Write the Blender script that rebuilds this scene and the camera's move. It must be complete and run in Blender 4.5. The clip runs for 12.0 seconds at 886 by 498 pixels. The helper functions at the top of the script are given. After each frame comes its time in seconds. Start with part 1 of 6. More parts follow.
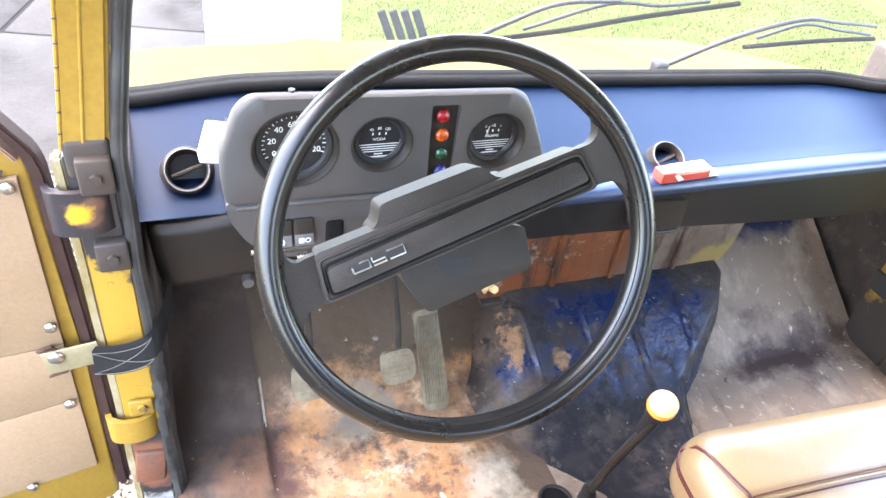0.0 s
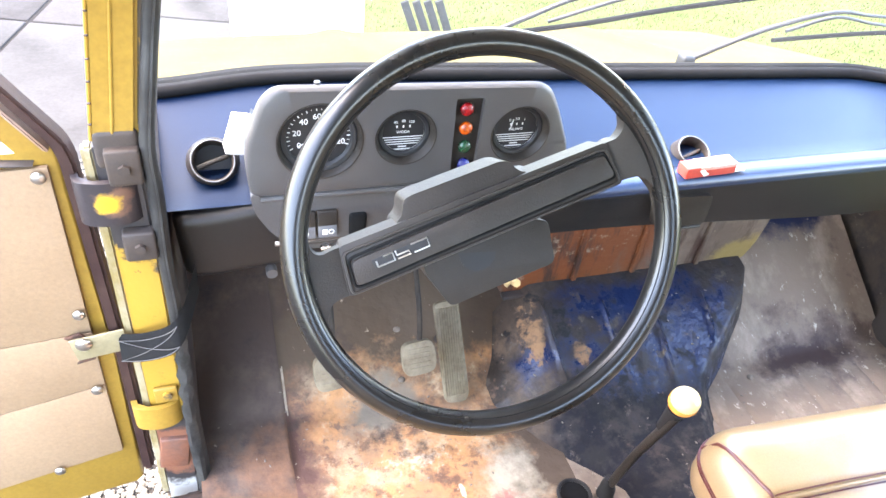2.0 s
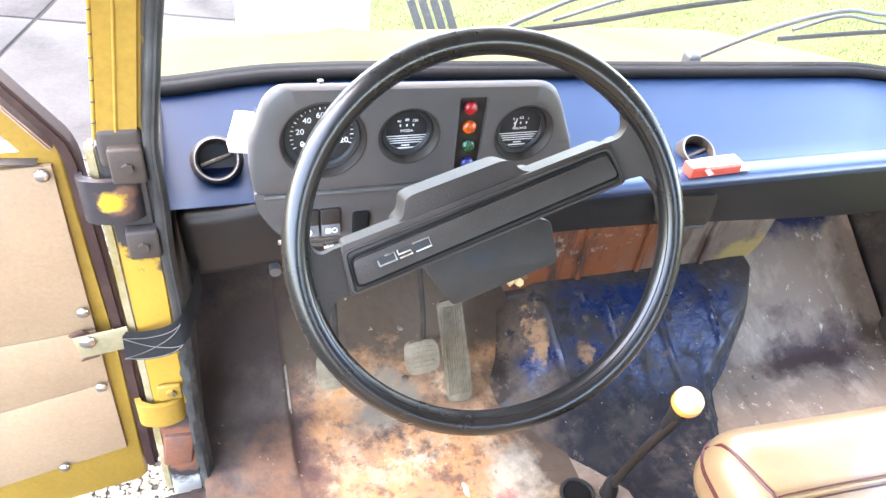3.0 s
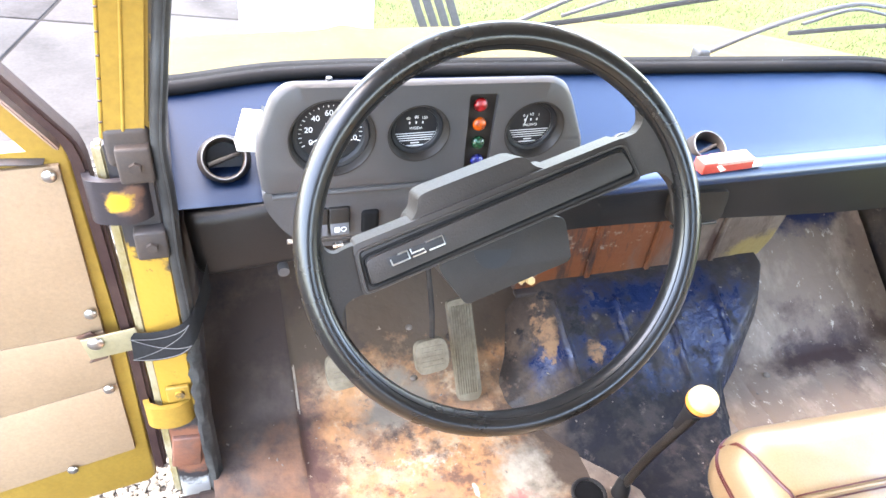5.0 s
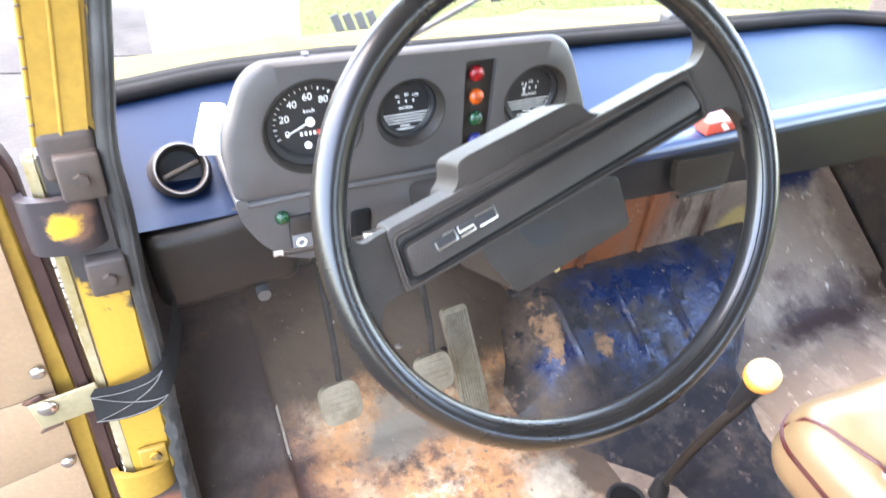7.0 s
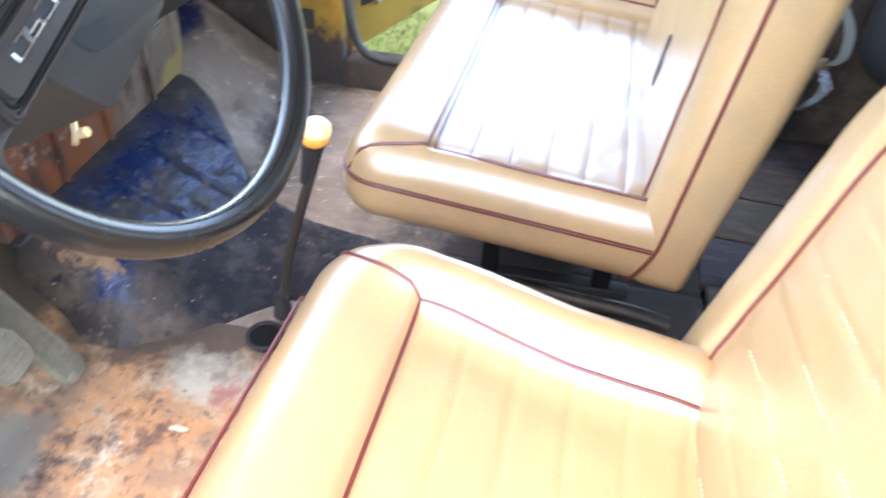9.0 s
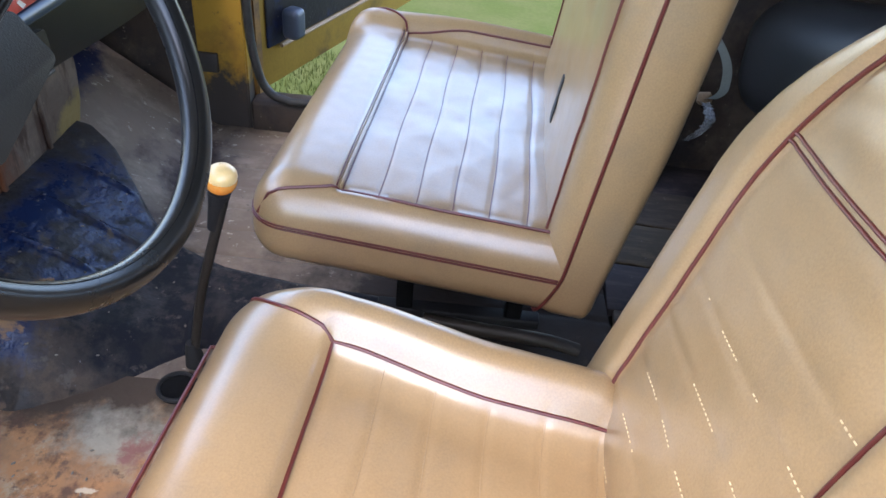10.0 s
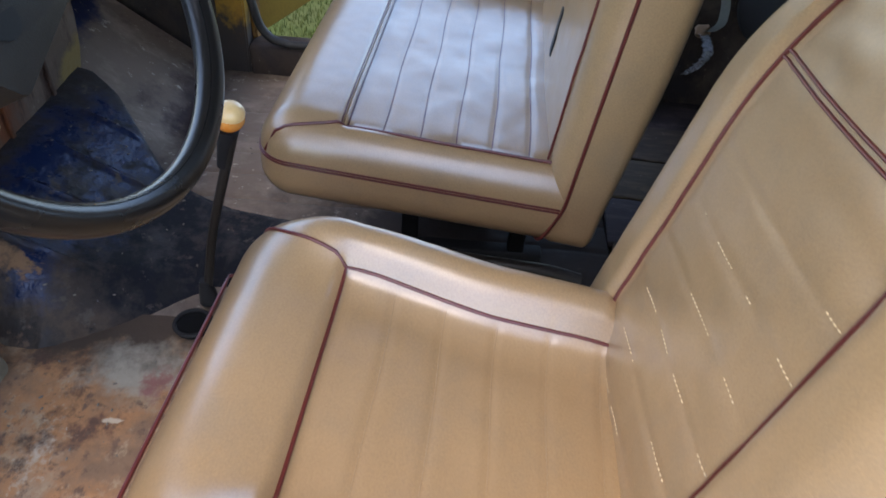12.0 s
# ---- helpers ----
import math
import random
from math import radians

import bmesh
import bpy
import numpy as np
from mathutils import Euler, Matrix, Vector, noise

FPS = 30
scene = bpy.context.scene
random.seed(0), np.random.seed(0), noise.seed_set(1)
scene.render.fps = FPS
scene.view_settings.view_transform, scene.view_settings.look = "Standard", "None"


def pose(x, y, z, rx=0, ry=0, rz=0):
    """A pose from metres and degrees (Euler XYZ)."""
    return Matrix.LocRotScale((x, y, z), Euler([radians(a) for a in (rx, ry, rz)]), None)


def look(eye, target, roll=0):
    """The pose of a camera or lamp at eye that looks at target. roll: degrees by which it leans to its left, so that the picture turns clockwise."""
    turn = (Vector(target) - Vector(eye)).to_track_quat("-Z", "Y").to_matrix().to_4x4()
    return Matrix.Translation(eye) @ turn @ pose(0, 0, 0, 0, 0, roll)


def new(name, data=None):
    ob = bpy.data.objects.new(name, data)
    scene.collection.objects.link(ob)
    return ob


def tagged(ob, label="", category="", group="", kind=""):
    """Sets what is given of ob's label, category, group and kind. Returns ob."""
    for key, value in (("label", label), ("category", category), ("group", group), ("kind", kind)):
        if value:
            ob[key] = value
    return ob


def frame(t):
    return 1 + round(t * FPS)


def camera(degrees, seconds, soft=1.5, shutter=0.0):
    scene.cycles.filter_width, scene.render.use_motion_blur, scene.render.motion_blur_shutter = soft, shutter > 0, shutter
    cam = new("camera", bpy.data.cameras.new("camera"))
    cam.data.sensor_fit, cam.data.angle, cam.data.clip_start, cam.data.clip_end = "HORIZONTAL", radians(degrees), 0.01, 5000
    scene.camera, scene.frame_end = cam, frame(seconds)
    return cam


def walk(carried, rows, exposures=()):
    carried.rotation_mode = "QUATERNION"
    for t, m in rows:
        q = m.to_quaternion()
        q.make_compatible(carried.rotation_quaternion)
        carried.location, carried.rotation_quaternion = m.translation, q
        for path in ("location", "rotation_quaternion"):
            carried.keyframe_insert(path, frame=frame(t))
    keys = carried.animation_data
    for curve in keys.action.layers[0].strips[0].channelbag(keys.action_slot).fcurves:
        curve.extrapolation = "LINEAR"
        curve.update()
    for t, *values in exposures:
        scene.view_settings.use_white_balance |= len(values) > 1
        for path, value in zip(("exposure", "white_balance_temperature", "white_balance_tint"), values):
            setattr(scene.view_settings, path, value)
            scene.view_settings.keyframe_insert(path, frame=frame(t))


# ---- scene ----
cam = camera(63.3, 12.0, 1.5, 0.5)
PATH = [
    (0, look((-0.3216, -0.7943, 1.1229), (-0.0363, -0.1501, 0.5629), 8.39)),
    (0.5, look((-0.3196, -0.7952, 1.1250), (-0.0434, -0.1503, 0.5613), 8.13)),
    (1, look((-0.3227, -0.7930, 1.1257), (-0.0525, -0.1475, 0.5597), 8.00)),
    (1.5, look((-0.3254, -0.7944, 1.1261), (-0.0601, -0.1487, 0.5581), 7.99)),
    (2, look((-0.3253, -0.7930, 1.1255), (-0.0647, -0.1481, 0.5543), 7.88)),
    (2.5, look((-0.3237, -0.7914, 1.1243), (-0.0683, -0.1461, 0.5513), 7.81)),
    (3, look((-0.3213, -0.7922, 1.1263), (-0.0679, -0.1469, 0.5524), 7.72)),
    (5, look((-0.3274, -0.7821, 1.1183), (-0.0782, -0.1366, 0.5428), 7.15)),
    (5.5, look((-0.3302, -0.7699, 1.1104), (-0.0712, -0.1227, 0.5411), 7.04)),
    (6, look((-0.3411, -0.7385, 1.0915), (-0.0579, -0.0901, 0.5354), 6.76)),
    (6.5, look((-0.3553, -0.7025, 1.0570), (-0.0520, -0.0552, 0.5102), 5.84)),
    (6.7, look((-0.3623, -0.6918, 1.0390), (-0.0539, -0.0442, 0.4954), 5.17)),
    (8.3, look((-0.5058, -0.6170, 0.8545), (0.0921, -0.2865, 0.2687), 3.96)),
    (8.5, look((-0.5155, -0.6069, 0.8565), (0.1170, -0.3606, 0.2656), 4.44)),
    (9, look((-0.5335, -0.6093, 0.8781), (0.1528, -0.5150, 0.3035), 3.74)),
    (9.5, look((-0.5374, -0.6125, 0.8918), (0.1769, -0.5941, 0.3446), 5.02)),
    (10, look((-0.5417, -0.6206, 0.8941), (0.1822, -0.6206, 0.3592), 5.86)),
    (10.5, look((-0.5439, -0.6223, 0.8886), (0.1694, -0.6151, 0.3398), 5.51)),
    (11, look((-0.5457, -0.6185, 0.8857), (0.1568, -0.6125, 0.3231), 5.11)),
    (11.5, look((-0.5452, -0.6148, 0.8815), (0.1507, -0.6117, 0.3108), 4.75)),
    (12, look((-0.5801, -0.6135, 0.8925), (0.1046, -0.6209, 0.3083), 4.97)),
]

EXPOSURE = [(t, s + 2.5, 7450 if t < 7 else 6850 if t < 10 else 6550, 14 if t < 7 else 12) for t, s in ((0.0, 2.5), (1.0, 2.68), (6.7, 2.68), (8.3, 2.6), (8.8, 2.38), (9.5, 1.50), (10.2, 0.80), (12.0, 0.26))]
walk(cam, PATH, EXPOSURE)

# ---- light ----
world = bpy.data.worlds.new("sky")
scene.world = world
world.use_nodes = True
wn = world.node_tree.nodes
sky = wn.new("ShaderNodeTexSky")
sky.sky_type, sky.sun_disc = "NISHITA", False
SUN_UP, SUN_ROUND = radians(64), radians(-62)
sky.sun_elevation, sky.sun_rotation = SUN_UP, SUN_ROUND
sky.dust_density, sky.air_density, sky.ozone_density = 1.5, 0.9, 0.8
world.node_tree.links.new(sky.outputs[0], wn["Background"].inputs[0])
wn["Background"].inputs[1].default_value = 0.15
sun = new("sun", bpy.data.lights.new("sun", "SUN"))
sun.data.energy, sun.data.angle, sun.data.color = 0.055, radians(32.0), (1.0, 0.97, 0.93)
sun.matrix_world = look((0, 0, 0), (-math.sin(SUN_ROUND) * math.cos(SUN_UP), -math.cos(SUN_ROUND) * math.cos(SUN_UP), -math.sin(SUN_UP)))


# ---- materials ----
def material(name, base, rough=0.5, metal=0.0, second=None, scale=6.0, amount=0.5, grain=80.0, bump=0.1, contrast=(0.42, 0.62), spec=0.5, third=None, tscale=2.0, tcontrast=(0.55, 0.68), coat=0.0):
    """A surface of one colour, worn in patches towards a second and a third, with fine grain as relief."""
    m = bpy.data.materials.new(name)
    m.use_nodes = True
    n, l = m.node_tree.nodes, m.node_tree.links
    b = n["Principled BSDF"]
    b.inputs["Roughness"].default_value = rough
    b.inputs["Metallic"].default_value = metal
    b.inputs["Specular IOR Level"].default_value = spec
    b.inputs["Coat Weight"].default_value, b.inputs["Coat Roughness"].default_value = coat, 0.25
    co = n.new("ShaderNodeTexCoord")

    def patches(sc, lo, hi, detail=6.0):
        t = n.new("ShaderNodeTexNoise")
        t.inputs["Scale"].default_value, t.inputs["Detail"].default_value, t.inputs["Roughness"].default_value = sc, detail, 0.65
        l.new(co.outputs["Object"], t.inputs["Vector"])
        r = n.new("ShaderNodeMapRange")
        r.inputs["From Min"].default_value, r.inputs["From Max"].default_value = lo, hi
        l.new(t.outputs["Fac"], r.inputs["Value"])
        return t, r

    def mixed(fac, a, c):
        x = n.new("ShaderNodeMix")
        x.data_type = "RGBA"
        l.new(fac, x.inputs["Factor"])
        for sock, v in ((x.inputs["A"], a), (x.inputs["B"], c)):
            if isinstance(v, tuple):
                sock.default_value = (*v, 1)
            else:
                l.new(v, sock)
        return x.outputs["Result"]

    if second is None:
        second = tuple(v * 0.82 for v in base)
    t, r = patches(scale, *contrast)
    sc = n.new("ShaderNodeMath")
    sc.operation = "MULTIPLY"
    sc.inputs[1].default_value = amount
    l.new(r.outputs[0], sc.inputs[0])
    col = mixed(sc.outputs[0], base, second)
    if third is not None:
        _, r3 = patches(tscale, *tcontrast, 8.0)
        col = mixed(r3.outputs[0], col, third)
    g, rg = patches(grain, 0.3, 0.7, 3.0)
    fine = n.new("ShaderNodeMix")
    fine.data_type, fine.blend_type = "RGBA", "MULTIPLY"
    fine.inputs["Factor"].default_value = 0.18
    l.new(col, fine.inputs["A"])
    l.new(rg.outputs[0], fine.inputs["B"])
    l.new(fine.outputs["Result"], b.inputs["Base Color"])
    rr = n.new("ShaderNodeMapRange")
    rr.inputs["To Min"].default_value, rr.inputs["To Max"].default_value = rough - 0.08, min(1.0, rough + 0.1)
    l.new(t.outputs["Fac"], rr.inputs["Value"])
    l.new(rr.outputs[0], b.inputs["Roughness"])
    if bump:
        bm_ = n.new("ShaderNodeBump")
        bm_.inputs["Strength"].default_value, bm_.inputs["Distance"].default_value = bump, 0.002
        l.new(g.outputs["Fac"], bm_.inputs["Height"])
        l.new(bm_.outputs[0], b.inputs["Normal"])
    return m


def clear(name, color, rough=0.05, ior=1.45):
    m = bpy.data.materials.new(name)
    m.use_nodes = True
    b = m.node_tree.nodes["Principled BSDF"]
    b.inputs["Base Color"].default_value = (*color, 1)
    b.inputs["Transmission Weight"].default_value = 1.0
    b.inputs["Roughness"].default_value = rough
    b.inputs["IOR"].default_value = ior
    return m


TAN = material("tan_vinyl", (0.330, 0.207, 0.097), 0.33, second=(0.290, 0.177, 0.079), scale=5, amount=0.6, grain=420, bump=0.08, spec=0.70, coat=0.70, third=(0.275, 0.180, 0.092), tscale=11.0, tcontrast=(0.5, 0.7))
PIPING = material("maroon_piping", (0.10, 0.017, 0.013), 0.35, scale=20, grain=300)
STITCH = material("pale_thread", (0.62, 0.46, 0.26), 0.8, grain=300)
YELLOW = material("ochre_paint", (0.280, 0.161, 0.025), 0.45, spec=0.4, second=(0.225, 0.123, 0.017), scale=7, amount=0.7, grain=120, bump=0.05, third=(0.13, 0.070, 0.024), tscale=5.0, tcontrast=(0.58, 0.70))
HOOD = material("faded_ochre_paint", (0.099, 0.073, 0.019), 0.6, second=(0.087, 0.062, 0.014), scale=3, grain=120, bump=0.04, spec=0.03)
PRIMER = material("dark_primer", (0.033, 0.028, 0.026), 0.6, spec=0.3, second=(0.055, 0.038, 0.028), scale=14, amount=0.8, grain=150, bump=0.2)
DARK_OCHRE = material("dark_mottled_ochre_paint", (0.05, 0.038, 0.028), 0.5, second=(0.07, 0.045, 0.02), scale=10, grain=140, bump=0.15, third=(0.47, 0.26, 0.02), tscale=9.0, tcontrast=(0.56, 0.61))
BLACK = material("black_plastic", (0.019, 0.0152, 0.0122), 0.46, spec=0.30, second=(0.030, 0.024, 0.0190), scale=9, amount=0.8, grain=500, bump=0.22)
RIM = material("black_rim_plastic", (0.0060, 0.0056, 0.0053), 0.27, second=(0.009, 0.0083, 0.0077), scale=5, amount=0.5, grain=350, bump=0.05, spec=0.5)
GREY = material("charcoal_dash_plastic", (0.054, 0.050, 0.048), 0.45, spec=0.5, second=(0.064, 0.061, 0.060), scale=7, amount=0.6, grain=600, bump=0.2)
RUBBER = material("black_rubber", (0.014, 0.013, 0.013), 0.62, spec=0.22, second=(0.026, 0.024, 0.023), scale=12, grain=160, bump=0.15)
NAVY = material("navy_vinyl", (0.0026, 0.0090, 0.0260), 0.36, second=(0.0032, 0.0112, 0.032), scale=4, grain=420, bump=0.12, spec=0.15)
FASCIA = material("black_padded_vinyl", (0.012, 0.011, 0.0105), 0.4, second=(0.018, 0.0160, 0.0145), scale=8, grain=300, bump=0.12, spec=0.32)
GLOSSY_NAVY = material("glossy_navy_edge", (0.008, 0.020, 0.055), 0.30, second=(0.010, 0.028, 0.075), scale=5, grain=420, bump=0.08, spec=0.6)
CARD = material("tan_trim_board", (0.290, 0.186, 0.105), 0.6, second=(0.243, 0.153, 0.083), scale=4, amount=0.7, grain=200, bump=0.1)
STEEL = material("bright_metal", (0.62, 0.6, 0.57), 0.28, 1.0, second=(0.4, 0.38, 0.35), scale=30, grain=200, bump=0.05)
DULL = material("worn_grey_rubber", (0.190, 0.158, 0.108), 0.85, spec=0.2, second=(0.12, 0.095, 0.062), scale=22, amount=0.8, grain=140, bump=0.3)


def worn(name, base, layers, rough=0.75, spec=0.25, bump=0.5, grain=70.0):
    """A surface worn through in layers: each a colour, the stretch of its pattern on x, y, z, its scale, and where it begins and ends."""
    m = bpy.data.materials.new(name)
    m.use_nodes = True
    n, l = m.node_tree.nodes, m.node_tree.links
    b = n["Principled BSDF"]
    b.inputs["Roughness"].default_value = rough
    b.inputs["Specular IOR Level"].default_value = spec
    co = n.new("ShaderNodeTexCoord")
    col, high = base, None
    for k, (c, stretch, scale, lo, hi, shine, *area) in enumerate(layers):
        mp = n.new("ShaderNodeMapping")
        mp.inputs["Scale"].default_value, mp.inputs["Location"].default_value = stretch, (3.1 * k, 1.7 * k, 0.9 * k)
        l.new(co.outputs["Object"], mp.inputs["Vector"])
        t = n.new("ShaderNodeTexNoise")
        t.inputs["Scale"].default_value, t.inputs["Detail"].default_value, t.inputs["Roughness"].default_value = scale, 9.0, 0.68
        l.new(mp.outputs[0], t.inputs["Vector"])
        r = n.new("ShaderNodeMapRange")
        r.inputs["From Min"].default_value, r.inputs["From Max"].default_value = lo, hi
        l.new(t.outputs["Fac"], r.inputs["Value"])
        if area:
            am, ball, plus = n.new("ShaderNodeMapping"), n.new("ShaderNodeTexGradient"), n.new("ShaderNodeMath")
            am.vector_type, ball.gradient_type, plus.operation = "TEXTURE", "SPHERICAL", "MULTIPLY_ADD"
            am.inputs["Location"].default_value, am.inputs["Scale"].default_value = area[0], area[1]
            l.new(co.outputs["Object"], am.inputs["Vector"])
            l.new(am.outputs[0], ball.inputs["Vector"])
            l.new(ball.outputs["Fac"], plus.inputs[0])
            plus.inputs[1].default_value = 0.7
            l.new(t.outputs["Fac"], plus.inputs[2])
            l.new(plus.outputs[0], r.inputs["Value"])
        x = n.new("ShaderNodeMix")
        x.data_type = "RGBA"
        l.new(r.outputs[0], x.inputs["Factor"])
        if isinstance(col, tuple):
            x.inputs["A"].default_value = (*col, 1)
        else:
            l.new(col, x.inputs["A"])
        x.inputs["B"].default_value = (*c, 1)
        col = x.outputs["Result"]
        f = n.new("ShaderNodeMix")
        l.new(r.outputs[0], f.inputs["Factor"])
        if high is None:
            f.inputs["A"].default_value = rough
        else:
            l.new(high, f.inputs["A"])
        f.inputs["B"].default_value = shine
        high = f.outputs["Result"]
    l.new(col, b.inputs["Base Color"])
    l.new(high, b.inputs["Roughness"])
    g = n.new("ShaderNodeTexNoise")
    g.inputs["Scale"].default_value, g.inputs["Detail"].default_value = grain, 8.0
    l.new(co.outputs["Object"], g.inputs["Vector"])
    bp = n.new("ShaderNodeBump")
    bp.inputs["Strength"].default_value, bp.inputs["Distance"].default_value = bump, 0.003
    l.new(g.outputs["Fac"], bp.inputs["Height"])
    l.new(bp.outputs[0], b.inputs["Normal"])
    return m


EVEN = (1, 1, 1)
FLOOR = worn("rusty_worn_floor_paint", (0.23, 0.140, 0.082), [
    ((0.40, 0.200, 0.088), EVEN, 6, 0.42, 0.56, 0.85), ((0.36, 0.255, 0.160), EVEN, 8, 0.54, 0.66, 0.8), ((0.13, 0.072, 0.048), EVEN, 13, 0.54, 0.64, 0.7), ((0.40, 0.285, 0.175), EVEN, 24, 0.56, 0.67, 0.8), ((0.16, 0.10, 0.066), EVEN, 40, 0.55, 0.64, 0.8),
    ((0.46, 0.375, 0.275), EVEN, 85, 1.06, 1.28, 0.8, (-0.03, -0.085, 0.0), (0.30, 0.085, 0.3)), ((0.33, 0.285, 0.215), EVEN, 14, 0.80, 1.00, 0.8, (0.15, -0.17, 0.0), (0.16, 0.18, 0.3)),
    # first layer here deepens to dark brown towards the left edge
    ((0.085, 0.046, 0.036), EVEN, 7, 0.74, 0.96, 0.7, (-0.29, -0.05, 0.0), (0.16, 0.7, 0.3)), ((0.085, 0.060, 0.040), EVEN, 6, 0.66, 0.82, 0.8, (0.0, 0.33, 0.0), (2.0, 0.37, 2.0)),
    # layers centred near y 0.35 turn the toe board darker brown towards its top
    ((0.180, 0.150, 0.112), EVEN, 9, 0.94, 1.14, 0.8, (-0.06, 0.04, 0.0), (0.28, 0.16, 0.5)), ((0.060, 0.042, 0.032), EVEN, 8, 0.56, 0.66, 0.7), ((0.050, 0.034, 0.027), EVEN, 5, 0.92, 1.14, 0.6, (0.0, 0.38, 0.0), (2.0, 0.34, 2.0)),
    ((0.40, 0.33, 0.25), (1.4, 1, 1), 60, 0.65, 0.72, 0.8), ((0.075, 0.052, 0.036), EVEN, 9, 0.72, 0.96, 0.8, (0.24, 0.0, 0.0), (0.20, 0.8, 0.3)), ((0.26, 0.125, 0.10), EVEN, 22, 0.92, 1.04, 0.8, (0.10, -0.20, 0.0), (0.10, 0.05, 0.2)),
    ((0.58, 0.47, 0.33), EVEN, 30, 0.94, 1.04, 0.8, (0.03, -0.165, 0.0), (0.014, 0.06, 0.2))], 0.8, 0.2)
# dark brown strip along the left, with rust towards the rear
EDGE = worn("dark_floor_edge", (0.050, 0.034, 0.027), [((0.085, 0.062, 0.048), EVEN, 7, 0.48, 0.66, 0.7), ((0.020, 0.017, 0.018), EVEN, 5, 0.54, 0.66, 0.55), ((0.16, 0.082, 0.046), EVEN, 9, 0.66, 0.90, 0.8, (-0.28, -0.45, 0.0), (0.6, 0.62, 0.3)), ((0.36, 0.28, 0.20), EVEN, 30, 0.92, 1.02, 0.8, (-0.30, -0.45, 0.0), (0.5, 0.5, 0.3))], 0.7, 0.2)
GRIME = worn("dark_grimy_paint", (0.046, 0.033, 0.026), [((0.085, 0.064, 0.050), EVEN, 7, 0.48, 0.62, 0.7), ((0.020, 0.017, 0.018), EVEN, 5, 0.52, 0.64, 0.55), ((0.20, 0.17, 0.14), EVEN, 40, 0.64, 0.70, 0.8)], 0.6)
# last layer turns the floor dark brown towards the rear, around the bench
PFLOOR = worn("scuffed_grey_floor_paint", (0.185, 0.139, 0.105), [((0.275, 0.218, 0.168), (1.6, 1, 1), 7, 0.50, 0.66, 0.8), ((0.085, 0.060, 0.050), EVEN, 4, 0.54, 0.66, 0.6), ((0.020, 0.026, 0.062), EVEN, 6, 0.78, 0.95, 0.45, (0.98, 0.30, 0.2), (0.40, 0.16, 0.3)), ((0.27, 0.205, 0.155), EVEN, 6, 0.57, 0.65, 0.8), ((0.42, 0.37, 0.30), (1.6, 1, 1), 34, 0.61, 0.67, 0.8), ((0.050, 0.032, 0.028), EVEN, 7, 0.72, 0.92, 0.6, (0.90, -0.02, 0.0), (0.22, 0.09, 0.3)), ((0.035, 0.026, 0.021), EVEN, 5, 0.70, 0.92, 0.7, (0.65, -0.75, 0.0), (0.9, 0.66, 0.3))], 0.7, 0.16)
BLUE = worn("chipped_blue_paint", (0.026, 0.019, 0.016), [((0.048, 0.035, 0.026), EVEN, 6, 0.50, 0.64, 0.7), ((0.080, 0.054, 0.036), EVEN, 7, 0.72, 1.02, 0.85, (0.10, 0.0, 0.0), (0.26, 0.9, 0.5)), ((0.007, 0.007, 0.011), EVEN, 6, 0.54, 0.74, 0.9, (0.42, -0.26, 0.0), (0.36, 0.30, 0.5)), ((0.0075, 0.0155, 0.049), EVEN, 9, 0.64, 0.80, 0.24, (0.47, 0.045, 0.08), (0.36, 0.145, 0.5)), ((0.20, 0.112, 0.056), (2.2, 1, 1), 34, 0.86, 0.96, 0.8, (0.240, 0.075, 0.09), (0.050, 0.11, 0.4)), ((0.20, 0.110, 0.056), EVEN, 38, 0.88, 0.97, 0.8, (0.325, 0.02, 0.09), (0.036, 0.06, 0.4)), ((0.030, 0.022, 0.018), EVEN, 15, 0.55, 0.64, 0.7), ((0.11, 0.105, 0.11), EVEN, 45, 0.66, 0.71, 0.6), ((0.020, 0.015, 0.012), EVEN, 11, 0.50, 0.62, 0.5), ((0.09, 0.055, 0.036), EVEN, 24, 0.63, 0.69, 0.7), ((0.070, 0.055, 0.045), EVEN, 30, 0.59, 0.66, 0.8), ((0.010, 0.009, 0.010), EVEN, 17, 0.56, 0.64, 0.8)], 0.92, 0.30, 0.8, 60)
TUNNEL_DARK = worn("black_navy_grime", (0.016, 0.014, 0.015), [((0.012, 0.018, 0.055), EVEN, 6, 0.50, 0.60, 0.5), ((0.05, 0.038, 0.03), EVEN, 7, 0.55, 0.66, 0.7), ((0.20, 0.17, 0.15), EVEN, 45, 0.65, 0.70, 0.7)], 0.6, 0.25)
RUSTY = worn("rust_brown_panel", (0.085, 0.060, 0.046), [((0.13, 0.095, 0.072), EVEN, 6, 0.50, 0.64, 0.6), ((0.125, 0.038, 0.013), (1.6, 1, 0.5), 8, 0.70, 0.90, 0.6, (0.34, 0.15, 0.30), (0.34, 0.4, 0.5)), ((0.040, 0.020, 0.014), (2.5, 1, 0.6), 9, 0.52, 0.62, 0.6), ((0.18, 0.125, 0.045), EVEN, 9, 0.80, 0.92, 0.55, (0.77, 0.15, 0.16), (0.13, 0.3, 0.10)), ((0.20, 0.16, 0.12), EVEN, 14, 0.60, 0.66, 0.7)], 0.6, 0.3)
GASKET = material("dull_black_gasket", (0.007, 0.007, 0.007), 0.8, spec=0.1, second=(0.012, 0.011, 0.011), scale=12, grain=160, bump=0.1)
SEAL = material("weathered_grey_rubber", (0.014, 0.013, 0.012), 0.5, second=(0.034, 0.032, 0.029), scale=14, amount=0.8, grain=130, bump=0.3, spec=0.35)
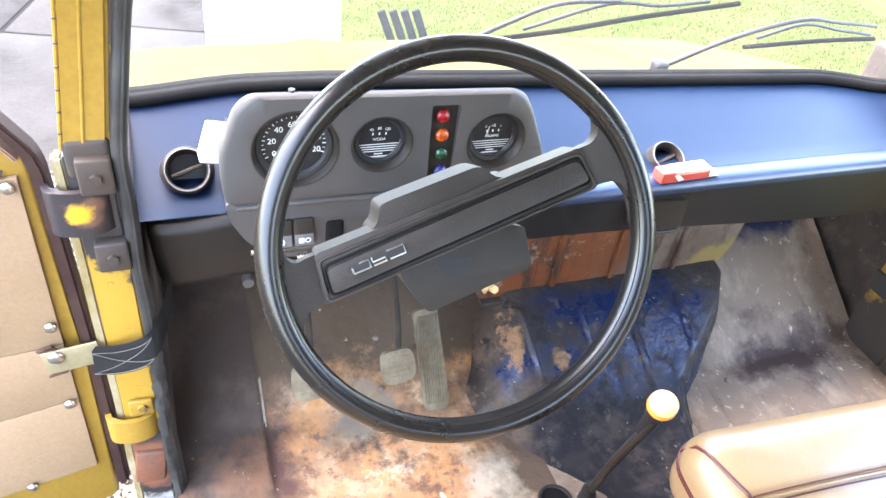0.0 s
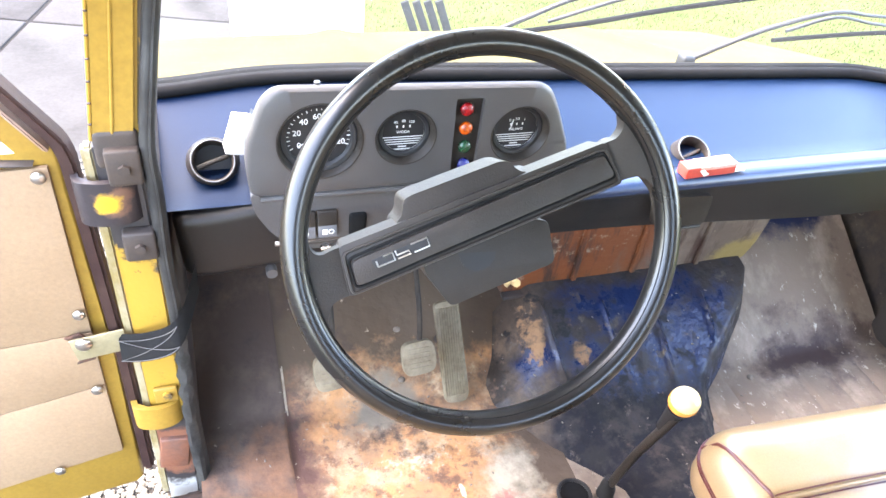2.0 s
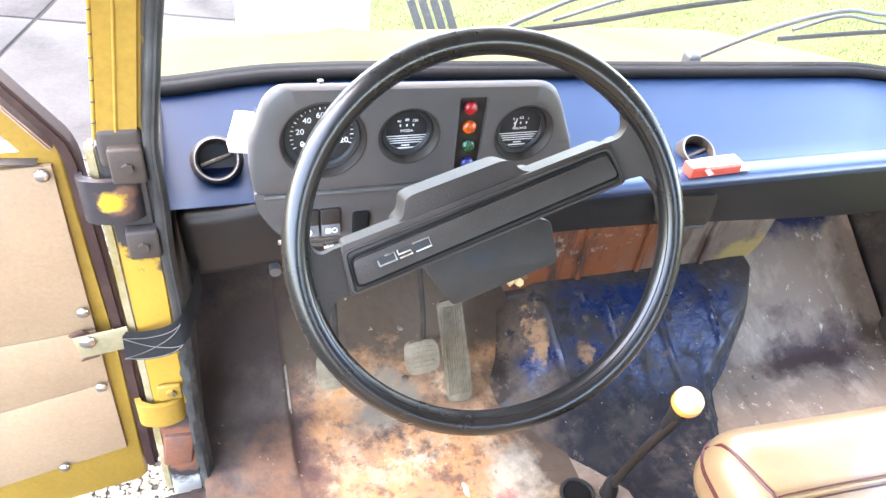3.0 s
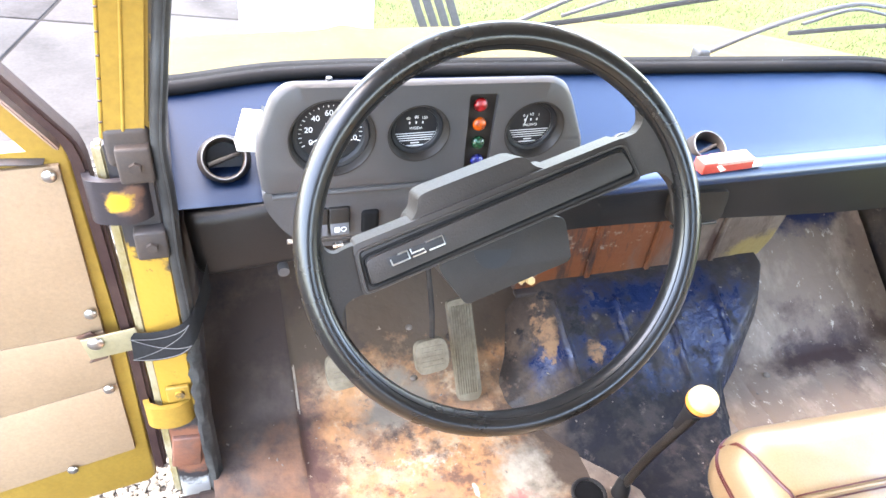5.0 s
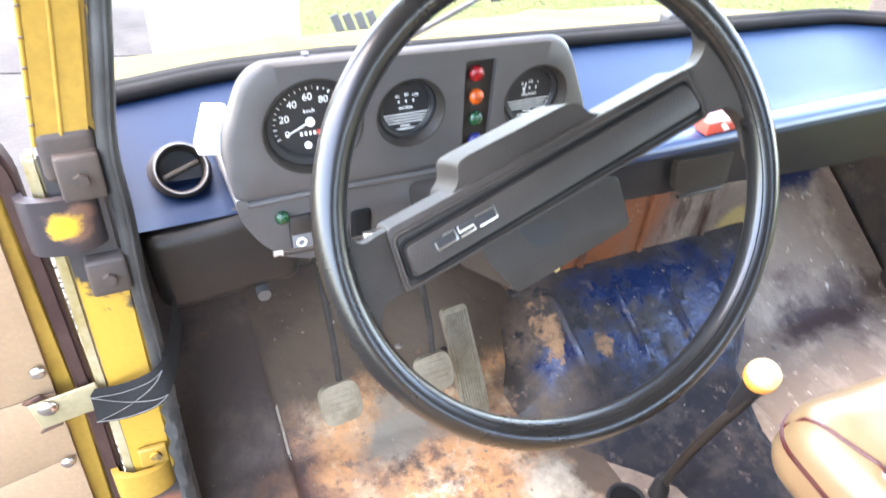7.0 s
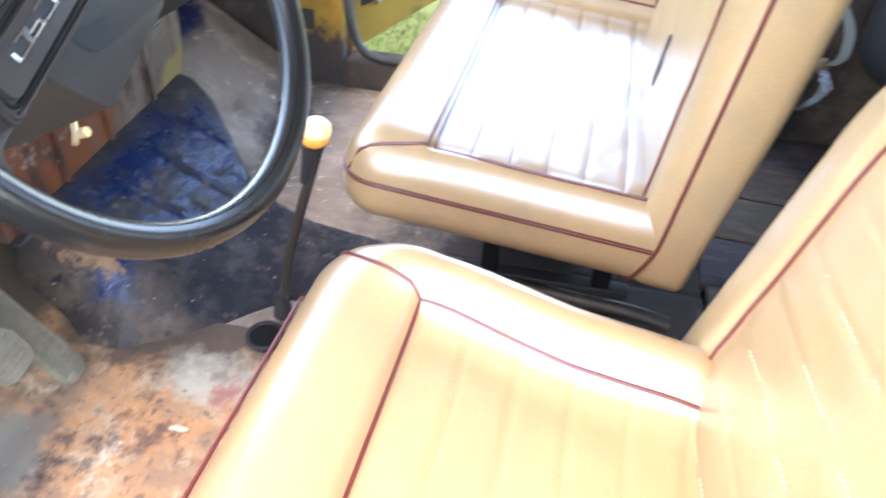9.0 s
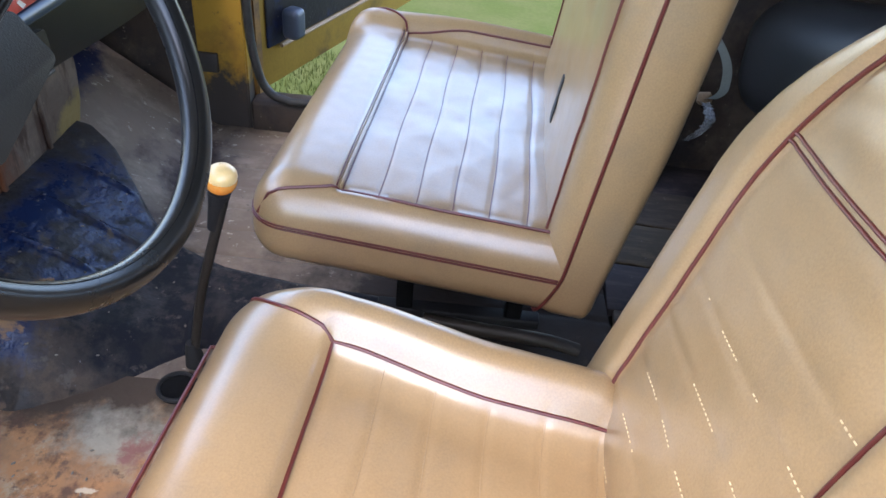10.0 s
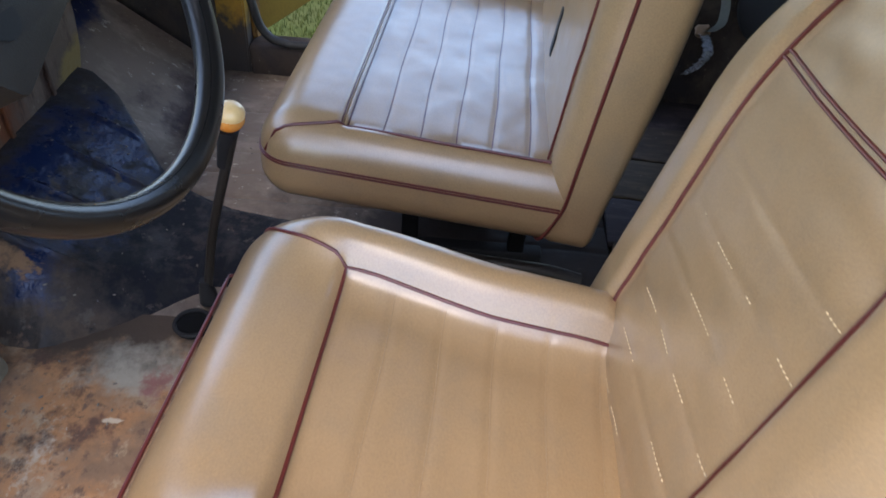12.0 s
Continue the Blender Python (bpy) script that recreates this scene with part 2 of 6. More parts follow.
LIP = material("torn_grey_rubber", (0.080, 0.077, 0.070), 0.6, second=(0.032, 0.030, 0.028), scale=18, amount=0.9, grain=130, bump=0.4)
HINGE = worn("scorched_hinge_paint", (0.022, 0.017, 0.018), [((0.11, 0.055, 0.035), EVEN, 18, 0.80, 0.92, 0.5, (0.040, -0.05, 0.587), (0.050, 0.08, 0.046)), ((0.48, 0.28, 0.02), EVEN, 14, 0.85, 0.97, 0.4, (0.032, -0.05, 0.587), (0.036, 0.07, 0.040)), ((0.20, 0.16, 0.13), EVEN, 50, 0.66, 0.70, 0.6)], 0.42, 0.5, 0.2, 90)
POST = worn("worn_pillar_paint", (0.030, 0.025, 0.024), [((0.33, 0.19, 0.027), EVEN, 9, 0.78, 0.84, 0.42, (-0.43, -0.02, 0.335), (0.6, 0.6, 0.27)), ((0.17, 0.065, 0.035), EVEN, 9, 0.80, 0.90, 0.6, (-0.43, -0.02, 0.075), (0.6, 0.6, 0.12)), ((0.40, 0.38, 0.34), EVEN, 9, 0.80, 0.90, 0.7, (-0.43, -0.02, -0.09), (0.6, 0.6, 0.15)), ((0.22, 0.11, 0.02), EVEN, 16, 0.60, 0.68, 0.6), ((0.04, 0.03, 0.028), EVEN, 40, 0.65, 0.70, 0.6)], 0.5, 0.4, 0.25, 90)
OCHRE_GRIME = worn("grimy_ochre_post", (0.30, 0.165, 0.018), [((0.20, 0.105, 0.015), EVEN, 6, 0.48, 0.62, 0.5), ((0.035, 0.026, 0.022), EVEN, 8, 0.74, 0.86, 0.6, (1.12, -0.04, 0.0), (0.6, 0.6, 0.26)), ((0.05, 0.03, 0.02), EVEN, 9, 0.60, 0.66, 0.6)], 0.5, 0.35, 0.25, 90)
CONCRETE = material("pale_concrete", (0.052, 0.047, 0.042), 0.9, spec=0.1, second=(0.037, 0.033, 0.029), scale=1.6, amount=0.8, grain=60, bump=0.3, third=(0.018, 0.015, 0.013), tscale=0.9, tcontrast=(0.56, 0.7))
PLASTER = material("white_plaster", (0.86, 0.86, 0.84), 0.9, second=(0.8, 0.8, 0.78), scale=3, grain=90, bump=0.1)
TURF = material("lawn_soil", (0.058, 0.072, 0.020), 1.0, spec=0.02, second=(0.074, 0.080, 0.028), scale=3, amount=0.9, grain=40, bump=0.5)
BLADE = material("grass_blade", (0.048, 0.062, 0.015), 0.8, spec=0.02, second=(0.064, 0.069, 0.021), scale=2.5, amount=0.8, grain=15, bump=0)
PEBBLE = material("pale_gravel", (0.20, 0.18, 0.145), 0.9, spec=0.1, second=(0.10, 0.085, 0.065), scale=60, amount=0.9, grain=200)
WHITE = material("white_card", (0.78, 0.75, 0.70), 0.6, grain=150, bump=0.05)
RED = material("red_card", (0.50, 0.060, 0.040), 0.45, grain=150, bump=0.03)
AMBER = material("amber_plastic", (0.76, 0.22, 0.02), 0.22, second=(0.8, 0.5, 0.16), scale=12, grain=60, bump=0.0, coat=0.4)
CREAM = material("cream_plastic", (0.88, 0.60, 0.26), 0.25, grain=60, bump=0.0, coat=0.4)
DIAL = material("black_dial", (0.008, 0.008, 0.009), 0.6, grain=300, bump=0.0)
MARK = material("white_dial_print", (0.75, 0.75, 0.72), 0.7, grain=300, bump=0.0)
RED_LENS = material("red_lens", (0.30, 0.005, 0.008), 0.25, second=(0.12, 0.002, 0.0032), scale=120, amount=0.9, grain=260, bump=0.6, coat=0.2)
ORANGE_LENS = material("orange_lens", (0.52, 0.075, 0.004), 0.25, second=(0.208, 0.03, 0.0016), scale=120, amount=0.9, grain=260, bump=0.6, coat=0.2)
GREEN_LENS = material("green_lens", (0.004, 0.055, 0.020), 0.25, second=(0.0016, 0.022, 0.008), scale=120, amount=0.9, grain=260, bump=0.6, coat=0.2)
BLUE_LENS = material("blue_lens", (0.010, 0.016, 0.15), 0.25, second=(0.004, 0.0064, 0.06), scale=120, amount=0.9, grain=260, bump=0.6, coat=0.2)
GLASS = clear("window_glass", (0.97, 0.99, 0.98), 0.0, 1.02)
# thin translucent veil mixed into the pane to haze the view through it
gn, gl = GLASS.node_tree.nodes, GLASS.node_tree.links
veil_noise, veil, veil_mix = gn.new("ShaderNodeTexNoise"), gn.new("ShaderNodeBsdfTranslucent"), gn.new("ShaderNodeMixShader")
veil_noise.inputs["Scale"].default_value, veil_noise.inputs["Detail"].default_value = 9.0, 6.0
veil.inputs["Color"].default_value = (0.75, 0.74, 0.70, 1)
veil_level = gn.new("ShaderNodeMapRange")
veil_level.inputs["To Min"].default_value, veil_level.inputs["To Max"].default_value = 0.006, 0.03
gl.new(veil_noise.outputs["Fac"], veil_level.inputs["Value"])
gl.new(veil_level.outputs[0], veil_mix.inputs[0])
gl.new(gn["Principled BSDF"].outputs[0], veil_mix.inputs[1])
gl.new(veil.outputs[0], veil_mix.inputs[2])
gl.new(veil_mix.outputs[0], gn["Material Output"].inputs[0])
CLEAR = clear("clear_plastic_film", (0.85, 0.87, 0.9), 0.15, 1.4)
CLEAR.node_tree.nodes["Principled BSDF"].inputs["Transmission Weight"].default_value = 0.85


# ---- building helpers ----
def part(name, bm, mat, parent=None, label="", smooth=True):
    me = bpy.data.meshes.new(name)
    bmesh.ops.recalc_face_normals(bm, faces=bm.faces)
    bm.to_mesh(me)
    bm.free()
    me.materials.append(mat)
    if smooth:
        me.shade_smooth()
        me.set_sharp_from_angle(angle=radians(38))
    ob = new(name, me)
    if parent is not None:
        ob.parent = parent
    if label:
        ob["label"] = label
    return ob


def thing(name, label, category, place=None, group="", kind=""):
    ob = new(name)
    if place is not None:
        ob.matrix_world = place
    ob.empty_display_size = 0.05
    return tagged(ob, label, category, group, kind)


def soft_box(bm, size, at=(0, 0, 0), r=0.01, n=4, turn=None, bend=None, cuts=(1, 1, 1)):
    """A box with rounded edges: cuts sets how many rows lie between the rounded rims on each axis; bend moves its points."""
    hx, hy, hz = (s / 2 for s in size)
    r = min(r, hx * 0.98, hy * 0.98, hz * 0.98)

    def stops(h, c):
        side = [-h + r - r * math.cos(math.pi / 2 * i / n) * 1.0 for i in range(n)]
        mid = [-h + r + (2 * h - 2 * r) * i / c for i in range(c + 1)]
        return side + mid + [-v for v in reversed(side)]

    gx, gy, gz = stops(hx, cuts[0]), stops(hy, cuts[1]), stops(hz, cuts[2])
    verts = {}

    def vert(x, y, z):
        key = (round(x, 6), round(y, 6), round(z, 6))
        if key not in verts:
            p = Vector((x, y, z))
            core = Vector((max(-hx + r, min(hx - r, x)), max(-hy + r, min(hy - r, y)), max(-hz + r, min(hz - r, z))))
            d = p - core
            k = max(abs(d.x), abs(d.y), abs(d.z))
            if d.length > 1e-9:
                p = core + d.normalized() * k
            if bend:
                p = bend(p)
            if turn is not None:
                p = turn @ p
            verts[key] = bm.verts.new(p + Vector(at))
        return verts[key]

    def sheet(a, b, make):
        for i in range(len(a) - 1):
            for j in range(len(b) - 1):
                f = [make(a[i], b[j]), make(a[i + 1], b[j]), make(a[i + 1], b[j + 1]), make(a[i], b[j + 1])]
                if len(set(f)) == 4:
                    try:
                        bm.faces.new(f)
                    except ValueError:
                        pass

    for s in (-1, 1):
        sheet(gx, gy, lambda u, v: vert(u, v, s * hz))
        sheet(gx, gz, lambda u, v: vert(u, s * hy, v))
        sheet(gy, gz, lambda u, v: vert(s * hx, u, v))
    return bm


def tube(bm, pts, r, n=8, closed=False, ends=True):
    pts = [Vector(p) for p in pts]
    rs = r if isinstance(r, (list, tuple)) else [r] * len(pts)
    rings, side = [], None
    for i, p in enumerate(pts):
        a = pts[i - 1] if (i or closed) else p
        c = pts[(i + 1) % len(pts)] if (i < len(pts) - 1 or closed) else p
        d = (c - a).normalized()
        if side is None:
            side = d.orthogonal().normalized()
        side = (side - d * side.dot(d)).normalized()
        up = d.cross(side)
        rings.append([bm.verts.new(p + rs[i] * (side * math.cos(t) + up * math.sin(t))) for t in (2 * math.pi * k / n for k in range(n))])
    last = len(rings) if closed else len(rings) - 1
    for i in range(last):
        a, c = rings[i], rings[(i + 1) % len(rings)]
        for k in range(n):
            bm.faces.new((a[k], a[(k + 1) % n], c[(k + 1) % n], c[k]))
    if ends and not closed:
        bm.faces.new(rings[0])
        bm.faces.new(rings[-1])
    return bm


def smooth_line(pts, n=8):
    """A Catmull-Rom line through the points."""
    pts = [Vector(p) for p in pts]
    ext = [pts[0] * 2 - pts[1]] + pts + [pts[-1] * 2 - pts[-2]]
    out = []
    for i in range(len(pts) - 1):
        a, b, c, d = ext[i:i + 4]
        for k in range(n):
            t = k / n
            out.append(0.5 * (2 * b + (c - a) * t + (2 * a - 5 * b + 4 * c - d) * t * t + (3 * b - a - 3 * c + d) * t ** 3))
    return out + [pts[-1]]


def prism(bm, outline, depth, place=None, bevel=0.0, seg=3):
    """An outline in the xy plane, from z = 0 to z = -depth, its front rim bevelled."""
    place = place or Matrix()
    tmp = bmesh.new()
    top = [tmp.verts.new((x, y, 0)) for x, y in outline]
    bot = [tmp.verts.new((x, y, -depth)) for x, y in outline]
    f = tmp.faces.new(top)
    tmp.faces.new(list(reversed(bot)))
    k = len(outline)
    for i in range(k):
        tmp.faces.new((top[i], bot[i], bot[(i + 1) % k], top[(i + 1) % k]))
    if bevel:
        bmesh.ops.bevel(tmp, geom=list(f.edges) + [e for e in tmp.edges if abs(e.verts[0].co.z - e.verts[1].co.z) > 1e-6], offset=bevel, segments=seg, profile=0.5, affect="EDGES", clamp_overlap=True)
    me = bpy.data.meshes.new("tmp")
    tmp.to_mesh(me)
    tmp.free()
    me.transform(place)
    bm.from_mesh(me)
    bpy.data.meshes.remove(me)
    return bm


def rounded(outline, r=0.012, n=4):
    """An outline with its corners rounded."""
    out, k = [], len(outline)
    for i in range(k):
        p, a, c = Vector(outline[i]), Vector(outline[i - 1]), Vector(outline[(i + 1) % k])
        da, dc = (a - p), (c - p)
        s = min(r, da.length * 0.45, dc.length * 0.45)
        a, c = p + da.normalized() * s, p + dc.normalized() * s
        for j in range(n + 1):
            t = j / n
            out.append(tuple(a * (1 - t) ** 2 + p * 2 * t * (1 - t) + c * t * t))
    return out


def sweep(bm, profile, xs, shape=None):
    """A (y, z) profile carried along x; shape(x, y, z) may move its points."""
    shape = shape or (lambda x, y, z: (x, y, z))
    rows = [[bm.verts.new(shape(x, y, z)) for y, z in profile] for x in xs]
    for a, c in zip(rows, rows[1:]):
        for k in range(len(profile) - 1):
            bm.faces.new((a[k], a[k + 1], c[k + 1], c[k]))
    return bm


def disc(bm, at, r, axis_turn=None, n=32, thick=0.002):
    m = (axis_turn or Matrix()).to_4x4()
    m.translation = Vector(at)
    bmesh.ops.create_cone(bm, cap_ends=True, segments=n, radius1=r, radius2=r, depth=thick, matrix=m)
    return bm


def steps(a, b, n):
    return [a + (b - a) * i / n for i in range(n + 1)]


FACE_BACK = Matrix.Rotation(radians(90), 3, "X")


# ---- outdoors ----
GROUND_Z = -0.55
bm = bmesh.new()
bmesh.ops.create_grid(bm, x_segments=40, y_segments=40, size=300)
tagged(part("ground", bm, TURF), "soil under mown lawn reaching the horizon", "ground", kind="structure").location.z = GROUND_Z

bm = bmesh.new()
rng = np.random.default_rng(3)


def blades(count, x0, x1, y0, y1, tall=0.035):
    for _ in range(count):
        x, y = rng.uniform(x0, x1), rng.uniform(y0, y1)
        a, h, lean = rng.uniform(0, 6.28), tall * rng.uniform(0.5, 1.3), rng.uniform(0.0, 0.6)
        dx, dy, w = math.cos(a), math.sin(a), 0.0024
        p = [bm.verts.new(q) for q in ((x - dy * w, y + dx * w, GROUND_Z), (x + dy * w, y - dx * w, GROUND_Z), (x + dx * h * lean, y + dy * h * lean, GROUND_Z + h))]
        bm.faces.new(p)


blades(42000, 0.42, 4.5, 1.2, 4.6, 0.015)
blades(20000, 0.42, 7.5, 4.6, 9.0, 0.020)
blades(22000, 1.25, 3.0, -1.6, 0.9, 0.028)
tagged(part("grass", bm, BLADE, smooth=False), "short green lawn grass with dry patches", "grass", kind="stuff")

pavement = thing("pavement", "pale worn concrete yard slabs with dark joints", "pavement", kind="structure")
slab_bm = bmesh.new()
soft_box(slab_bm, (1.48, 1.48, 0.06), r=0.008, n=2)
slab = part("slab", slab_bm, CONCRETE, pavement)
SLABS = [(u, v) for u in range(-5, 3) for v in range(-5, 7)]
SLAB_TURN = -14.5
first = True
for u, v in SLABS:
    at = Matrix.Rotation(radians(SLAB_TURN), 4, "Z") @ Vector((1.5 * (u + 0.5), 1.5 * (v + 0.5), 0)) + Vector((-1.15, 3.20, 0))
    if at.x > -0.10 or at.x < -7.5:
        continue
    ob = slab if first else new("slab", slab.data)
    first = False
    ob.parent = pavement
    ob.matrix_world = pose(at.x, at.y, GROUND_Z - 0.020 + 0.003 * rng.uniform(-1, 1), rz=SLAB_TURN + 0.3 * rng.uniform(-1, 1))
bm = bmesh.new()
soft_box(bm, (8.2, 21.0, 0.02), (-3.90, 3.2, GROUND_Z - 0.008), 0.004, 1)
part("bedding", bm, material("dark_joint_grit", (0.026, 0.023, 0.020), 1.0, spec=0.05, second=(0.036, 0.032, 0.027), scale=5, grain=60, bump=0.4), pavement, "dark grit bedding between the slabs")

bm = bmesh.new()
bmesh.ops.create_icosphere(bm, subdivisions=1, radius=1.0)
bm.verts.ensure_lookup_table()
ball_v = np.array([v.co[:] for v in bm.verts])
ball_f = np.array([[v.index for v in f.verts] for f in bm.faces])
bm.free()
STONES = 9000
size = rng.uniform(0.004, 0.011, STONES)[:, None] * rng.uniform(0.6, 1.1, (STONES, 3)) * (1, 1, 0.65)
spot = np.stack([rng.uniform(-1.0, -0.44, STONES), 0.25 + 1.6 * rng.uniform(0, 1, STONES) ** 1.3, np.full(STONES, GROUND_Z + 0.013)], 1)
stone_v = (ball_v[None] * size[:, None] + spot[:, None]).reshape(-1, 3)
stone_f = (ball_f[None] + (np.arange(STONES) * len(ball_v))[:, None, None]).reshape(-1, 3)
me = bpy.data.meshes.new("gravel")
me.from_pydata(stone_v.tolist(), [], stone_f.tolist())
me.materials.append(PEBBLE)
tagged(new("gravel", me), "loose pale gravel on the concrete by the truck", "gravel", kind="stuff")

pier = thing("gate_pier", "white plastered wall pier in bright light", "pier", kind="structure")
bm = bmesh.new()
soft_box(bm, (0.455, 0.4, 1.9), (0.035, 1.9, GROUND_Z + 0.95), 0.01, 2)
part("shaft", bm, PLASTER, pier)
bm = bmesh.new()
soft_box(bm, (0.53, 0.48, 0.08), (0.035, 1.9, GROUND_Z + 1.94), 0.012, 2)
part("cap", bm, PLASTER, pier)

DARK_WOOD = material("weathered_dark_board", (0.030, 0.031, 0.031), 0.9, spec=0.05, second=(0.042, 0.042, 0.040), scale=9, grain=80)
crate = thing("slatted_pallet", "dark slatted pallet leaning on the lawn", "pallet")
for k in range(4):
    bm = bmesh.new()
    soft_box(bm, (0.042, 0.02, 0.27), (0.735 + 0.062 * k, 2.62, GROUND_Z + 0.125), 0.004, 2, Matrix.Rotation(radians(-22), 3, "Y"))
    part("slat", bm, DARK_WOOD, crate)
bm = bmesh.new()
soft_box(bm, (0.27, 0.025, 0.025), (0.83, 2.642, GROUND_Z + 0.03), 0.004, 2)
part("rail", bm, DARK_WOOD, crate)

# ---- cab shell ----
XL, XR = -0.405, 1.135


def structure(name, bm, mat, label, category, smooth=True):
    return tagged(part(name, bm, mat, None, "", smooth), label, category, kind="structure")


def height_sheet(x0, x1, y0, y1, nx, ny, h, thick=0.03):
    bm = bmesh.new()
    g = [[bm.verts.new((x, y, h(x, y))) for y in steps(y0, y1, ny)] for x in steps(x0, x1, nx)]
    for i in range(nx):
        for j in range(ny):
            bm.faces.new((g[i][j], g[i + 1][j], g[i + 1][j + 1], g[i][j + 1]))
    geom = bmesh.ops.extrude_face_region(bm, geom=list(bm.faces))
    for v in geom["geom"]:
        if isinstance(v, bmesh.types.BMVert):
            v.co.z -= thick
    return bm


def ease(a, b, x):
    t = max(0.0, min(1.0, (x - a) / (b - a)))
    return t * t * (3 - 2 * t)


def dents(x, y, s=1.0):
    return s * (0.004 * noise.noise((x * 9, y * 9, 1.7)) + 0.0015 * noise.noise((x * 40, y * 40, 4.1)))


def driver_floor(x, y):
    z = dents(x, y) - 0.004
    z += 0.62 * max(0.0, y - 0.045) * ease(0.02, 0.10, y)
    z += 0.012 * ease(-0.243, -0.255, x) * ease(-0.10, -0.04, y)
    for k in range(5):
        z -= 0.0012 * math.exp(-((x + 0.18 - 0.085 * k) / 0.004) ** 2) * (1 - ease(-0.02, 0.03, y))
    return z


structure("floor_driver", height_sheet(-0.251, 0.24, -0.95, 0.33, 100, 200, driver_floor), FLOOR, "worn rusty cab floor running up into a darker brown toe board", "floor")
structure("floor_edge", height_sheet(XL, -0.251, -0.95, 0.33, 40, 160, driver_floor), EDGE, "dark brown edge of the cab floor, rustier to the rear", "floor")


def hump(x, y):
    top = 0.030 + 0.132 * ease(-0.20, 0.20, y) + 0.05 * max(0.0, y)
    shift = float(np.interp(y, (-0.6, -0.23, -0.146, 0.0), (0.22, 0.165, 0.085, 0.0)))
    left = ease(0.125 + shift, 0.265 + 0.8 * shift, x)
    edge = float(np.interp(y, (-0.6, -0.34, -0.20, -0.061, 0.011, 0.076, 0.138), (0.50, 0.525, 0.55, 0.610, 0.700, 0.777, 0.818)))
    right = 1 - ease(edge - 0.045, edge + 0.010, x)
    back = ease(-0.62, -0.5, y)
    z = top * left * right * back + dents(x, y, 0.6) - 0.012
    for k, (c0, y0, y1) in enumerate(((0.272, -0.04, 0.12), (0.402, -0.01, 0.105), (0.512, -0.055, 0.11), (0.634, 0.0, 0.10))):
        cx = c0 + (y - 0.05) * (0.04 * k - 0.06)
        z += 0.008 * math.exp(-((x - cx) / 0.0055) ** 2) * ease(y0 - 0.02, y0 + 0.02, y) * (1 - ease(y1 - 0.01, y1 + 0.01, y))
    return z


structure("tunnel", height_sheet(0.10, 0.86, -0.62, 0.175, 210, 190, hump), BLUE, "grimy gearbox hump with worn blue paint, ribs and rust", "tunnel")


def passenger_floor(x, y):
    z = dents(x, y) - 0.006 + 0.66 * max(0.0, y + 0.01) * ease(-0.05, 0.03, y)
    for k in range(8):
        z -= 0.004 * math.exp(-((x - 0.5 - 0.085 * k) / 0.005) ** 2) * (1 - ease(-0.07, -0.03, y))
    return z


structure("floor_passenger", height_sheet(0.24, XR, -0.95, 0.335, 150, 170, passenger_floor), PFLOOR, "scuffed grey painted cab floor with bare patches, dark brown to the rear", "floor")

CHIP = material("chipped_cream_paint", (0.50, 0.43, 0.33), 0.8, spec=0.2, second=(0.32, 0.26, 0.2), scale=40, amount=0.9, grain=120, bump=0.4)
BARE = material("bare_pale_scuff", (0.22, 0.19, 0.155), 0.85, spec=0.2, second=(0.14, 0.115, 0.09), scale=30, amount=0.9, grain=120, bump=0.4)


def stain(x, y, rx, ry, h, mat, name="rust_patch", label="irregular worn patch", turn=0.0, cell=0.0022, rag=1.1):
    """A ragged patch of thin scale lying on a height function."""
    bm = bmesh.new()
    pts, c_, s_ = {}, math.cos(radians(turn)), math.sin(radians(turn))
    nx, ny = int(rx * 1.5 / cell), int(ry * 1.5 / cell)

    def vert(i, j):
        if (i, j) not in pts:
            u, v = i * cell, j * cell
            px, py = x + c_ * u - s_ * v, y + s_ * u + c_ * v
            pts[i, j] = bm.verts.new((px, py, h(px, py) + 0.0022))
        return pts[i, j]

    for i in range(-nx, nx):
        for j in range(-ny, ny):
            u, v = i * cell / rx, j * cell / ry
            r = math.hypot(u, v) + rag * noise.noise((x * 7 + i * cell * 28, y * 5 + j * cell * 28, 3.3)) + 0.5 * rag * noise.noise((i * cell * 90, j * cell * 90, 7.7))
            if r < 0.85:
                bm.faces.new((vert(i, j), vert(i + 1, j), vert(i + 1, j + 1), vert(i, j + 1)))
    if not bm.faces:
        bm.free()
        return
    structure(name, bm, mat, label, "patch")


stain(-0.247, 0.10, 0.0028, 0.045, driver_floor, CHIP, "scuff", "bare pale scuff on the toe board edge")

bm = bmesh.new()
for _ in range(240):
    x, y = rng.uniform(-0.38, 1.1), rng.uniform(-0.45, 0.12)
    h = driver_floor(x, y) if x < 0.16 else (max(hump(x, y), passenger_floor(x, y)) if x < 0.8 else passenger_floor(x, y))
    s = rng.uniform(0.0008, 0.0026)
    bmesh.ops.create_icosphere(bm, subdivisions=1, radius=s, matrix=Matrix.Translation((x, y, h + s * 0.5)) @ Matrix.Rotation(rng.uniform(0, 6), 4, "Z") @ Matrix.Diagonal((1.6, 0.8, 0.6, 1)))
tagged(part("grit", bm, BARE, smooth=False), "pale grit and crumbs strewn over the cab floor", "grit", kind="stuff")
for x, y, f in ((-0.013, 0.168, driver_floor), (-0.02, 0.085, driver_floor), (0.73, -0.046, passenger_floor)):
    bm = bmesh.new()
    bmesh.ops.create_uvsphere(bm, u_segments=14, v_segments=8, radius=0.0075, matrix=Matrix.Translation((x, y, f(x, y) + 0.001)) @ Matrix.Diagonal((1, 1, 0.5, 1)))
    tagged(part("floor_screw", bm, BARE), "pale domed screw head in the floor", "screw", group="floor screws")

